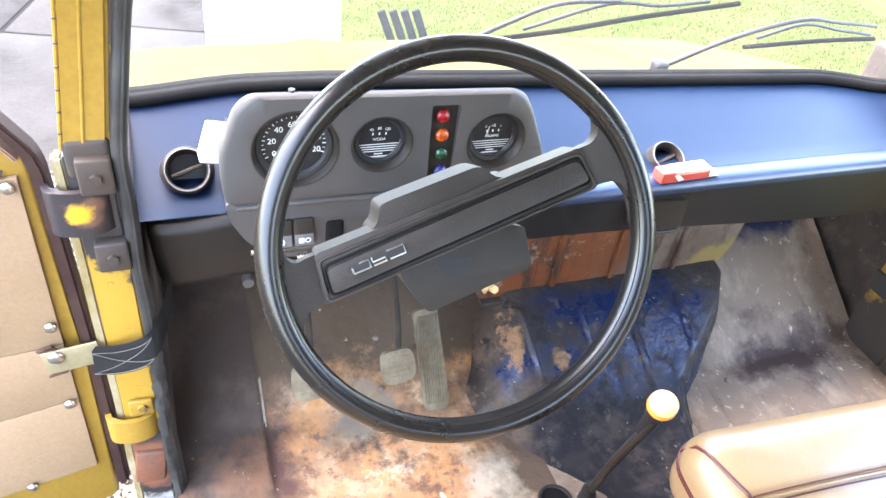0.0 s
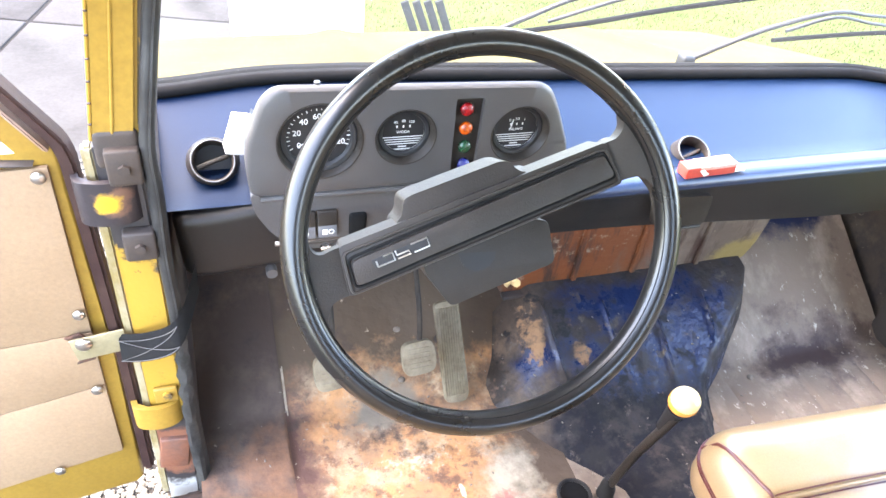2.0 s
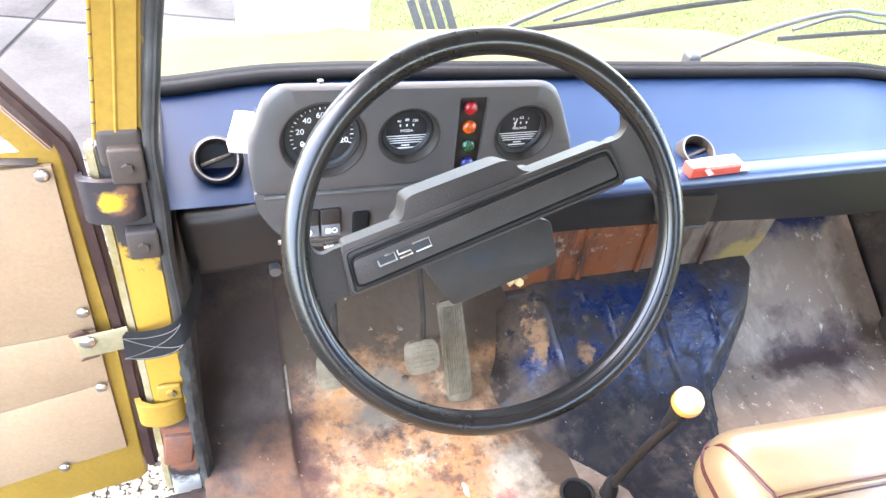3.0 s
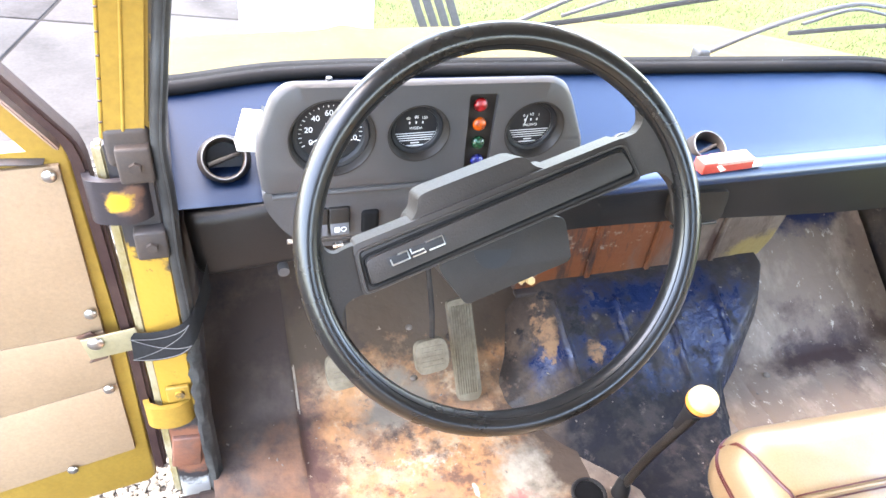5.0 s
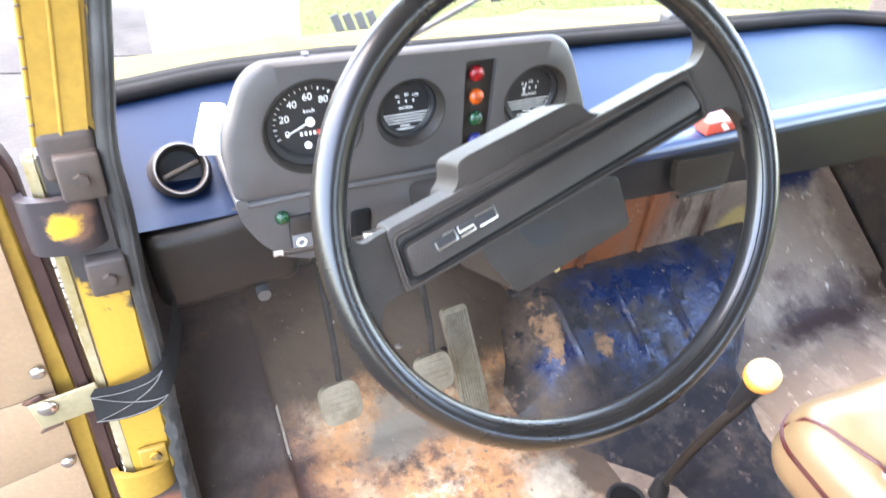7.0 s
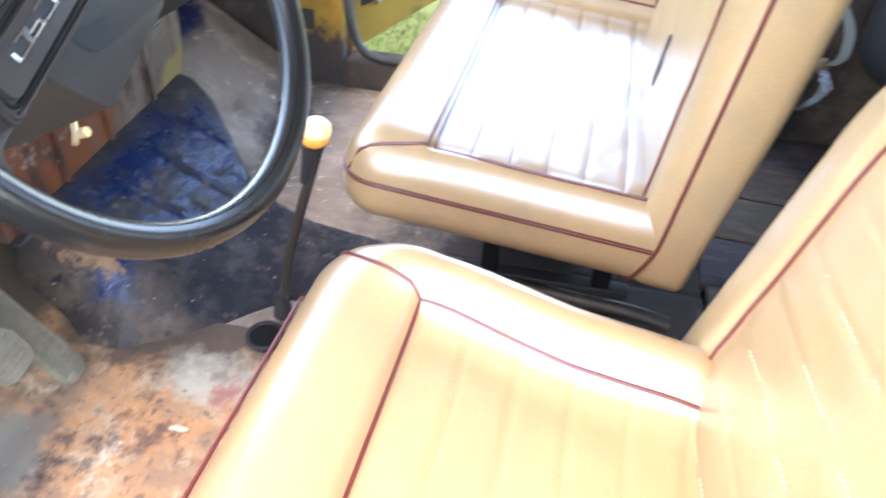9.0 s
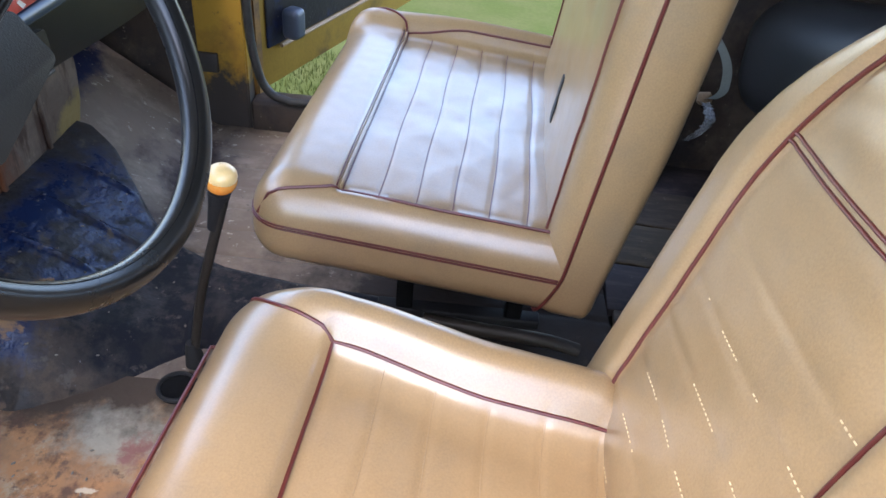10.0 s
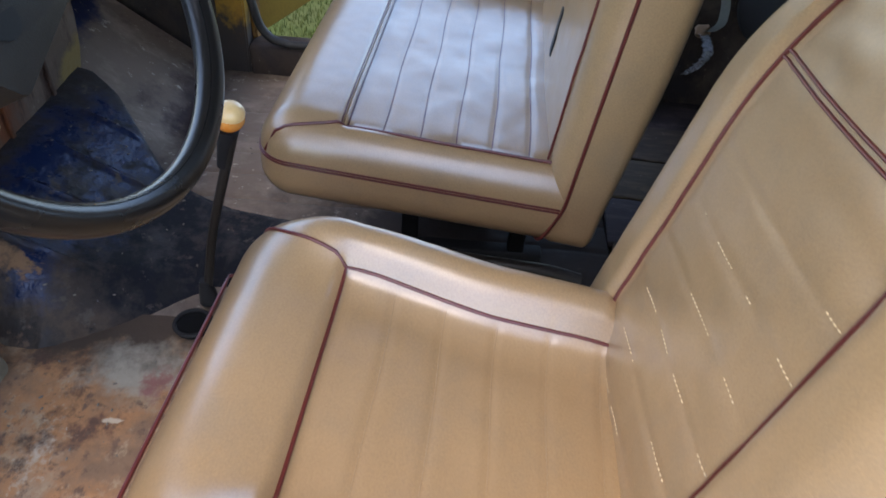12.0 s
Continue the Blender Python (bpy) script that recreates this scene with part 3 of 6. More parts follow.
floor_rear = thing("floor_rear", "dark grimy boards behind the seats", "floor", kind="structure")
BOARD = [worn("grimy_board", (0.085 * c, 0.062 * c, 0.048 * d), [((0.150 * c, 0.110 * c, 0.080 * d), (6, 1, 1), 6, 0.48, 0.62, 0.75), ((0.020, 0.016, 0.015), EVEN, 5, 0.52, 0.64, 0.6), ((0.20, 0.17, 0.14), EVEN, 40, 0.64, 0.70, 0.8)], 0.7, 0.2) for c, d in ((0.55, 0.7), (0.85, 0.7), (0.7, 0.65))]
for k in range(10):
    bm = bmesh.new()
    soft_box(bm, (0.154, 0.68, 0.02), (XL + 0.045 + 0.158 * k, -1.295, -0.014 + 0.002 * (k % 3)), 0.004, 2, Matrix.Rotation(radians(-4), 3, "Z"))
    part("board", bm, BOARD[k % 3], floor_rear)
bm = bmesh.new()
soft_box(bm, (XR - XL + 0.06, 1.9, 0.03), ((XL + XR) / 2, -0.62, -0.07), 0.005, 2)
structure("floor_pan", bm, PRIMER, "dark steel floor pan under the cab", "floor")

bm = bmesh.new()
soft_box(bm, (XR - XL, 0.02, 0.44), ((XL + XR) / 2, 0.345, 0.17), 0.004, 2)
structure("firewall", bm, GRIME, "dark grimy firewall under the dashboard", "wall")
bm = bmesh.new()
soft_box(bm, (XR - 0.80, 0.016, 0.36), ((XR + 0.80) / 2, 0.330, 0.31), 0.004, 2)
structure("firewall_passenger", bm, GRIME, "dark bluish firewall on the passenger side", "wall")
bm = bmesh.new()
prism(bm, [(0.20, 0.50), (0.20, 0.137), (0.755, 0.137), (0.79, 0.15), (0.808, 0.19), (0.815, 0.25), (0.815, 0.50)], 0.02, Matrix(((1, 0, 0, 0), (0, 0, -1, 0.165), (0, 1, 0, 0), (0, 0, 0, 1))), 0.004)
cover = tagged(part("engine_cover_panel", bm, RUSTY), "rust brown engine cover panel with ochre paint showing through", "panel", kind="structure")
for k, x in enumerate((0.36, 0.50, 0.66)):
    bm = bmesh.new()
    soft_box(bm, (0.012, 0.008, 0.30), (x, 0.163, 0.29), 0.003, 2)
    part("seam", bm, RUSTY, cover)
bm = bmesh.new()
soft_box(bm, (0.58, 0.02, 0.01), (0.49, 0.158, 0.138), 0.003, 2)
part("flange", bm, PRIMER, cover, "black sealed lower flange")

bm = bmesh.new()
soft_box(bm, (0.02, 0.36, 0.66), (XL - 0.004, 0.175, 0.23), 0.005, 2)
structure("wall_left", bm, GRIME, "dark side panel of the driver footwell", "wall")
bm = bmesh.new()
soft_box(bm, (0.03, 0.42, 0.66), (XR + 0.040, 0.13, 0.26), 0.01, 2)
structure("wall_right", bm, GRIME, "dark side panel of the passenger footwell", "wall")
MIDX = (XL + XR) / 2
bm = bmesh.new()
soft_box(bm, (XR - XL + 0.1, 0.04, 0.86), (MIDX, -1.68, 0.35), 0.01, 2)
structure("wall_rear", bm, GRIME, "dark rear wall of the cab below its window", "wall")
bm = bmesh.new()
soft_box(bm, (XR - XL + 0.1, 0.04, 0.14), (MIDX, -1.68, 1.26), 0.01, 2)
structure("wall_rear_top", bm, GRIME, "dark rail over the rear window", "wall")
# unseen panels that narrow the rear window to cut light from behind
for s, x in ((1, MIDX - 0.57), (2, MIDX + 0.57)):
    bm = bmesh.new()
    soft_box(bm, (0.50, 0.04, 0.412), (x, -1.68, 0.985), 0.01, 2)
    structure("rear_light_block_%d" % s, bm, GRIME, "unseen dark panel beside the rear window, added to cut light", "wall")
for s, x in ((1, XL - 0.04), (2, XR + 0.03)):
    bm = bmesh.new()
    soft_box(bm, (0.05, 0.62, 1.40), (x, -1.36, 0.62), 0.01, 2)
    structure("wall_side_rear_%d" % s, bm, GRIME, "dark rear side wall of the cab", "wall")
bm = bmesh.new()
soft_box(bm, (XR - XL + 0.12, 1.62, 0.04), ((XL + XR) / 2, -0.88, 1.34), 0.015, 3)
structure("ceiling", bm, WHITE, "pale cab roof lining", "ceiling")

# unseen rails, added and sized to trim the light through each door opening
for s, x in ((1, XL - 0.035), (2, XR + 0.035)):
    bm = bmesh.new()
    soft_box(bm, (0.05, 1.10, (0.17, 0.08)[s - 1]), (x, -0.62, (1.255, 1.30)[s - 1]), 0.012, 2)
    structure("sky_cut_rail_%d" % s, bm, WHITE, "unseen pale rail over the door opening, added to trim sky light", "rail")
roll = thing("rear_wheel_arch", "dark bluish grey vinyl covered wheel arch", "wheel arch", kind="structure")
bm = bmesh.new()
soft_box(bm, (0.62, 0.34, 0.28), (XR - 0.24, -1.44, 0.365), 0.105, 8, Matrix.Rotation(radians(12), 3, "Y"))
part("arch", bm, material("slate_vinyl", (0.020, 0.019, 0.019), 0.5, second=(0.034, 0.031, 0.029), scale=6, grain=200, bump=0.3), roll)

# windscreen: curved at its ends, leaning back
def screen_drop(x):
    return 0.038 * max(0.0, x + 0.10) + 0.002 * ease(-0.20, -0.42, x)


def screen_line(x, lift):
    bow = 0.295 - 0.030 * ease(-0.18, -0.42, x) ** 1.5 - 0.05 * ease(0.91, 1.15, x) ** 2
    return (x, bow - 0.55 * lift, 0.572 - screen_drop(x) + lift)


XS = steps(XL - 0.005, XR + 0.005, 48)
window = thing("window_1", "curved laminated windscreen in a black rubber seal", "window", kind="structure")
bm = bmesh.new()
rows_ = [[bm.verts.new(screen_line(x, l)) for x in XS] for l in (0.0, 0.2, 0.4, 0.72)]
for a, c in zip(rows_, rows_[1:]):
    for k in range(len(XS) - 1):
        bm.faces.new((a[k], a[k + 1], c[k + 1], c[k]))
pane = part("pane", bm, GLASS, window)
pane.visible_shadow = False
bm = bmesh.new()
tube(bm, [screen_line(x, 0.0) for x in XS], 0.0115, 10)
part("seal", bm, GASKET, window, "thick black rubber lower seal")
bm = bmesh.new()
tube(bm, [Vector(screen_line(x, 0.0)) + Vector((0, 0.008, 0.010)) for x in XS], 0.007, 8)
part("filler_strip", bm, GASKET, window)

# unseen panel added across the upper windscreen to cut sky light on the backrests
bm = bmesh.new()
rows_ = [[bm.verts.new(Vector(screen_line(x, l)) + Vector((0, -0.012, 0))) for x in XS] for l in (0.41, 0.57, 0.735)]
for a, c in zip(rows_, rows_[1:]):
    for k in range(len(XS) - 1):
        bm.faces.new((a[k], a[k + 1], c[k + 1], c[k]))
bmesh.ops.solidify(bm, geom=list(bm.faces), thickness=0.02)
structure("screen_light_block", bm, WHITE, "unseen pale panel over the windscreen, added to cut sky light", "header")

# hood
def hood_shape(x, y):
    u = (x - 0.365) / 0.80
    return 0.545 - 0.016 * (x + 0.10) - 0.33 * (y - 0.30) - 0.02 * abs(u) ** 3 - 0.10 * ease(0.98, 1.10, y) + 0.012 * math.exp(-((abs(u) - 0.45) / 0.05) ** 2)


structure("hood", height_sheet(-0.44, 1.17, 0.305, 1.09, 80, 50, hood_shape, 0.02), HOOD, "faded ochre painted hood in glaring light", "hood")
bm = bmesh.new()
soft_box(bm, (1.55, 0.03, 0.45), (0.365, 1.085, 0.0), 0.01, 2)
structure("front_panel", bm, HOOD, "faded ochre front panel of the truck", "panel")
for name, x in (("fender", -0.44), ("fender", 1.17)):
    bm = bmesh.new()
    soft_box(bm, (0.04, 0.80, 0.40), (x, 0.70, -0.06), 0.015, 3)
    structure(name, bm, HOOD, "faded ochre front wing of the truck", "wing")

# left door pillar
pillar = thing("pillar_left", "ochre door pillar with dark primer and worn paint", "pillar", kind="structure")


def strip(bm, line, wide, deep, r=0.004):
    """A bar of oblong section along a line of (x, y, z), wide in x and deep in y."""
    rows = []
    for x, y, z in line:
        rows.append([bm.verts.new((x + a * wide / 2, y + c * deep / 2, z)) for a, c in ((-1, -1), (1, -1), (1, 1), (-1, 1))])
    for a, c in zip(rows, rows[1:]):
        for k in range(4):
            bm.faces.new((a[k], a[(k + 1) % 4], c[(k + 1) % 4], c[k]))
    bm.faces.new(rows[0])
    bm.faces.new(rows[-1])
    bmesh.ops.bevel(bm, geom=list(bm.edges), offset=r, segments=2, affect="EDGES", clamp_overlap=True)
    return bm


POST_LINE = [(-0.4305, -0.005, 0.668), (-0.406, -0.006, 0.828), (-0.366, -0.10, 1.07), (-0.33, -0.24, 1.32)]
bm = strip(bmesh.new(), POST_LINE, 0.050, 0.05)
part("upper_post", bm, YELLOW, pillar, "clean ochre upper post")
bm = bmesh.new()
tube(bm, [Vector(p) + Vector((-0.001, -0.0248, 0)) for p in POST_LINE], 0.0020, 8)
part("post_bead", bm, YELLOW, pillar)
bm = bmesh.new()
tube(bm, [Vector(p) + Vector((-0.0232, -0.0225, 0)) for p in POST_LINE], 0.0024, 8)
part("post_fold", bm, YELLOW, pillar)
# return edge of the post, its shade put into a darker ochre
bm = strip(bmesh.new(), [Vector(p) + Vector((0.0275, 0.004, 0)) for p in POST_LINE], 0.010, 0.05, 0.003)
part("post_return", bm, DARK_OCHRE, pillar, "dull return edge with its shade in the colour")
for k in range(6):
    bm = bmesh.new()
    soft_box(bm, (0.004, 0.003, 0.0018), (-0.4505 + 0.0039 * k, -0.0315, 0.690 + 0.0255 * k), 0.0006, 1)
    part("edge_nick", bm, PRIMER, pillar)
bm = bmesh.new()
soft_box(bm, (0.050, 0.03, 0.052), (-0.4285, -0.0175, 0.655), 0.008, 4)
part("scorched_joint", bm, PRIMER, pillar, "scorched dark joint under the upper post")
bm = strip(bmesh.new(), [(-0.436, 0.003, -0.10), (-0.433, 0.003, 0.30), (-0.431, 0.003, 0.50), (-0.431, 0.003, 0.660)], 0.050, 0.06)
part("hinge_post", bm, POST, pillar, "ochre lower post with dark primer above and rust below")
bm = strip(bmesh.new(), [(-0.466, -0.012, -0.05), (-0.462, -0.012, 0.25), (-0.463, -0.012, 0.40), (-0.462, -0.012, 0.50), (-0.462, -0.012, 0.655)], 0.014, 0.02)
part("flange", bm, material("scuffed_olive_flange", (0.20, 0.145, 0.05), 0.6, second=(0.30, 0.25, 0.16), scale=16, amount=0.9, grain=150, bump=0.3), pillar, "scuffed olive outer flange")
for z, h in ((0.637, 0.048), (0.520, 0.044)):
    bm = bmesh.new()
    soft_box(bm, (0.038, 0.02, h), (-0.424, -0.034, z), 0.004, 2)
    plate = part("hinge_plate", bm, PRIMER, pillar, "dark bolted hinge plate")
    bm = bmesh.new()
    disc(bm, (-0.424, -0.046, z), 0.007, FACE_BACK, 6, 0.006)
    part("bolt", bm, PRIMER, plate)
bm = bmesh.new()
soft_box(bm, (0.034, 0.008, 0.032), (-0.432, -0.032, 0.224), 0.003, 2)
plate = part("striker_plate", bm, YELLOW, pillar)
bm = bmesh.new()
disc(bm, (-0.430, -0.038, 0.226), 0.007, FACE_BACK, 12, 0.005)
part("screw", bm, DARK_OCHRE, plate)
bm = bmesh.new()
SEAL_LINE = smooth_line([(-0.397, -0.03, -0.12), (-0.3975, -0.03, -0.02), (-0.399, -0.03, 0.10), (-0.400, -0.03, 0.225), (-0.3985, -0.03, 0.405), (-0.3995, -0.03, 0.497), (-0.3962, -0.03, 0.585), (-0.396, -0.03, 0.657), (-0.384, -0.03, 0.735), (-0.3675, -0.031, 0.828), (-0.33, -0.11, 1.02), (-0.30, -0.26, 1.30)], 6)
tube(bm, SEAL_LINE, 0.0095, 12)
part("door_seal", bm, SEAL, pillar, "thick weathered rubber door seal")
bm = bmesh.new()
tube(bm, [p + Vector((0.003, -0.0085, 0)) for p in SEAL_LINE], 0.0022, 6)
part("seal_rib", bm, SEAL, pillar)
bm = bmesh.new()
line = smooth_line([(-0.401, -0.043, -0.12), (-0.402, -0.043, -0.02), (-0.404, -0.043, 0.10), (-0.4035, -0.043, 0.20), (-0.401, -0.040, 0.28), (-0.398, -0.036, 0.34)], 8)
rows_ = []
for i, p in enumerate(line):
    w = 0.009 + 0.004 * noise.noise((i * 0.5, 2, 1))
    rows_.append([bm.verts.new(p + Vector((k * w, -0.006 * (1 - k * k) + 0.004 * noise.noise((i * 0.6, k, 4)), 0))) for k in (-1, -0.4, 0.3, 1)])
for a, c in zip(rows_, rows_[1:]):
    for k in range(3):
        bm.faces.new((a[k], a[k + 1], c[k + 1], c[k]))
bmesh.ops.solidify(bm, geom=list(bm.faces), thickness=0.003)
part("torn_seal_lip", bm, LIP, pillar, "torn grey lip of the seal")
bm = bmesh.new()
soft_box(bm, (0.046, 0.03, 0.075), (-0.438, -0.020, 0.075), 0.004, 2, Matrix.Rotation(radians(8), 3, "Y"))
part("lower_plate", bm, material("red_brown_plate", (0.17, 0.06, 0.03), 0.6, second=(0.10, 0.05, 0.035), scale=20, amount=0.9, grain=120, bump=0.3), pillar, "red-brown rusted lower plate")

# open driver door
door = thing("door_1", "open driver door with tan trim board and ochre frame", "door", pose(-0.482, 0.0, 0.0), kind="structure")
DX = -0.95
bm = bmesh.new()
prism(bm, [(-0.030, -0.034), (-0.017, -0.020), (-0.0125, 0.30), (-0.0135, 0.646), (-0.21, 0.950), (-0.25, 0.950), (-0.046, 0.634), (DX, 0.634), (DX, -0.22)], 0.035, Matrix(((1, 0, 0, 0), (0, 0, -1, 0.0), (0, 1, 0, 0), (0, 0, 0, 1))), 0.006)
part("door_frame", bm, YELLOW, door, "ochre painted steel door frame")
bm = strip(bmesh.new(), [(-0.004, -0.002, 0.02), (0.001, -0.002, 0.30), (-0.004, -0.002, 0.635), (-0.010, -0.002, 0.660), (-0.21, -0.002, 0.970)], 0.017, 0.03)
part("edge_lip", bm, material("dark_red_brown_edge", (0.030, 0.013, 0.011), 0.6, spec=0.25, second=(0.055, 0.028, 0.020), scale=14, amount=0.8, grain=150, bump=0.2), door, "dark red-brown door edge")
bm = strip(bmesh.new(), [(-0.0215, -0.006, 0.648), (-0.10, -0.006, 0.770), (-0.21, -0.006, 0.940)], 0.006, 0.02, 0.002)
part("frame_bead", bm, material("pinkish_bare_paint", (0.34, 0.22, 0.17), 0.5, second=(0.22, 0.12, 0.07), scale=12, amount=0.8, grain=120, bump=0.1), door, "pale pinkish worn bead")
bm = strip(bmesh.new(), [(-0.050, -0.004, 0.630), (-0.15, -0.004, 0.638), (-0.5, -0.004, 0.640)], 0.02, 0.02, 0.003)
part("window_felt", bm, PRIMER, door, "dark window channel felt")


def trim_edge(z):
    return -0.027 - 0.009 * ease(0.62, 0.07, z)


# one board creased into three, its lines falling away from the hinge
CREASES = ((0.072, 0.248), (0.237, 0.22), (0.350, 0.088), (0.624, 0.035))
for (za, sa), (zb, sb) in zip(CREASES, CREASES[1:]):
    bm = bmesh.new()
    far_ = DX + 0.05
    lo, hi = za + 0.0006, zb - 0.0006
    prism(bm, [(trim_edge(za), lo), (trim_edge(zb), hi), (far_, hi + sb * (far_ + 0.03)), (far_, lo + sa * (far_ + 0.03))], 0.006, Matrix(((1, 0, 0, 0), (0, 0, -1, -0.0075), (0, 1, 0, 0), (0, 0, 0, 1))), 0.0012, 2)
    part("trim_panel", bm, CARD, door, "tan vinyl covered trim board")
for x, z in ((-0.038, 0.614), (-0.039, 0.391), (-0.045, 0.235), (-0.132, 0.055), (-0.16, 0.606)):
    bm = bmesh.new()
    bmesh.ops.create_uvsphere(bm, u_segments=14, v_segments=8, radius=0.0085, matrix=Matrix.Translation((x, -0.014, z)) @ Matrix.Diagonal((1, 0.55, 1, 1)))
    part("screw", bm, STEEL, door, "domed bright screw")
for z, mat in ((0.587, HINGE), (0.179, YELLOW)):
    bm = bmesh.new()
    h = 0.031 if z > 0.3 else 0.024
    line = smooth_line([(0.074, 0.004, 0), (0.066, -0.028, 0), (0.046, -0.041, 0), (0.020, -0.041, 0), (-0.001, -0.030, 0), (-0.006, 0.004, 0)], 6)
    prism(bm, [(q.x, q.y) for q in line] + [(0.001, 0.004), (0.005, -0.025), (0.021, -0.035), (0.045, -0.035), (0.060, -0.024), (0.067, 0.004)], 2 * h, Matrix.Translation((0, 0, z + h)), 0.0012, 2)
    part("hinge", bm, mat, door, "bowed strap hinge")
bm = bmesh.new()
soft_box(bm, (0.072, 0.004, 0.040), (-0.020, -0.026, 0.342), 0.0015, 2, Matrix.Rotation(radians(-8), 3, "Y"))
tab = part("check_strap_tab", bm, material("tarnished_olive_metal", (0.23, 0.19, 0.105), 0.5, second=(0.17, 0.13, 0.065), scale=20, grain=150, bump=0.15), door, "tarnished metal tab of the check strap")
bm = bmesh.new()
bmesh.ops.create_uvsphere(bm, u_segments=14, v_segments=8, radius=0.011, matrix=Matrix.Translation((-0.040, -0.030, 0.350)) @ Matrix.Diagonal((1, 0.5, 1, 1)))
part("rivet", bm, STEEL, tab)
bm = bmesh.new()
prism(bm, [(-0.066, 0.349), (-0.046, 0.356), (-0.034, 0.340), (-0.034, 0.302), (-0.060, 0.296), (-0.044, 0.312), (-0.046, 0.338)], 0.004, Matrix(((1, 0, 0, 0), (0, 0, -1, -0.0145), (0, 1, 0, 0), (0, 0, 0, 1))), 0.0005, 1)
part("torn_hole", bm, material("rusty_hole", (0.10, 0.04, 0.02), 0.8, second=(0.03, 0.02, 0.015), scale=40, amount=0.9, grain=150, bump=0.3), door, "torn rusty hole in the trim")
strap = thing("check_strap", "black stitched leather door check strap", "strap")
bm = bmesh.new()
line = smooth_line([(-0.478, -0.034, 0.338), (-0.44, -0.052, 0.352), (-0.405, -0.058, 0.368), (-0.386, -0.040, 0.385), (-0.366, 0.02, 0.405)], 6)
rows_ = [[bm.verts.new(p + Vector((0, s * 0.009, s * 0.019))) for s in (-1, 0, 1)] for p in line]
for a, c in zip(rows_, rows_[1:]):
    for k in range(2):
        bm.faces.new((a[k], a[k + 1], c[k + 1], c[k]))
bmesh.ops.solidify(bm, geom=list(bm.faces), thickness=0.005)
part("band", bm, RUBBER, strap)
for slope in (-1, 1):
    for path_ in ([slope] * 15, [slope * (1 - 2 * i / 14) for i in range(15)]):
        bm = bmesh.new()
        tube(bm, [p + Vector((0, -0.006 + k * 0.0065, k * 0.0135)) for k, p in zip(path_, line)], 0.0005, 6)
        part("stitching", bm, LIP, strap)

# passenger side: pillar, sill and open door
pillar2 = thing("pillar_right", "ochre passenger door pillar with dark grime", "pillar", kind="structure")
bm = strip(bmesh.new(), [(XR + 0.012, -0.035, -0.08), (XR + 0.012, -0.035, 0.66), (XR - 0.03, -0.14, 0.95), (XR - 0.06, -0.28, 1.32)], 0.06, 0.12)
part("post", bm, OCHRE_GRIME, pillar2)
bm = bmesh.new()
soft_box(bm, (0.012, 0.055, 0.05), (XR - 0.020, 0.002, 0.165), 0.004, 2)
part("step_plate", bm, PRIMER, pillar2, "dark brown plate on the post")
bm = bmesh.new()
tube(bm, smooth_line([(XR - 0.02, -0.105, 0.66), (XR - 0.02, -0.106, 0.30), (XR - 0.02, -0.12, 0.165), (XR - 0.02, -0.145, 0.105), (XR - 0.02, -0.19, 0.083), (XR - 0.02, -0.28, 0.08), (XR - 0.02, -1.05, 0.08)], 8), 0.011, 10)
part("door_seal", bm, SEAL, pillar2, "black rubber seal round the door opening")
bm = bmesh.new()
soft_box(bm, (0.08, 0.97, 0.13), (XR + 0.02, -0.58, 0.005), 0.012, 3)
structure("sill_right", bm, GRIME, "grimy door sill on the passenger side", "sill")
bm = bmesh.new()
soft_box(bm, (0.08, 1.0, 0.09), (XL - 0.03, -0.55, -0.06), 0.012, 3)
structure("sill_left", bm, GRIME, "grimy door sill on the driver side", "sill")
door2 = thing("door_2", "open passenger door with dark trim and ochre frame", "door", pose(XR + 0.055, -0.095, 0.0, rz=-20), kind="structure")
bm = bmesh.new()
prism(bm, [(0.0, 0.058), (0.0, 0.66), (0.95, 0.66), (0.95, 0.058)], 0.035, Matrix(((1, 0, 0, 0), (0, 0, -1, 0.0), (0, 1, 0, 0), (0, 0, 0, 1))), 0.006)
part("door_frame", bm, YELLOW, door2)
bm = bmesh.new()
prism(bm, [(0.05, 0.165), (0.05, 0.62), (0.90, 0.62), (0.90, 0.165)], 0.006, Matrix(((1, 0, 0, 0), (0, 0, -1, -0.0075), (0, 1, 0, 0), (0, 0, 0, 1))), 0.003)
part("trim_panel", bm, TUNNEL_DARK, door2, "near black trim board")
bm = bmesh.new()
tube(bm, [(0.10, -0.012, 0.160), (0.50, -0.012, 0.160), (0.90, -0.012, 0.160)], 0.006, 8)
part("trim_bead", bm, CARD, door2, "pale beading under the trim")
bm = strip(bmesh.new(), [(-0.006, -0.01, 0.05), (-0.01, -0.012, 0.30), (-0.016, -0.014, 0.66)], 0.03, 0.02)
part("edge_lip", bm, material("burnt_ochre_edge", (0.26, 0.12, 0.025), 0.5, second=(0.07, 0.035, 0.02), scale=12, amount=0.9, grain=120, bump=0.2), door2, "burnt ochre worn door edge")
bm = bmesh.new()
soft_box(bm, (0.05, 0.05, 0.08), (0.12, -0.04, 0.22), 0.015, 4)
part("door_pull", bm, material("slate_plastic", (0.05, 0.06, 0.085), 0.4, grain=200), door2, "slate blue door pull")


# ---- dashboard ----
FRONT = Matrix(((1, 0, 0, 0), (0, 0, -1, 0.0), (0, 1, 0, 0), (0, 0, 0, 1)))
dash = thing("dashboard", "navy vinyl padded dashboard above a black lower fascia", "dashboard")
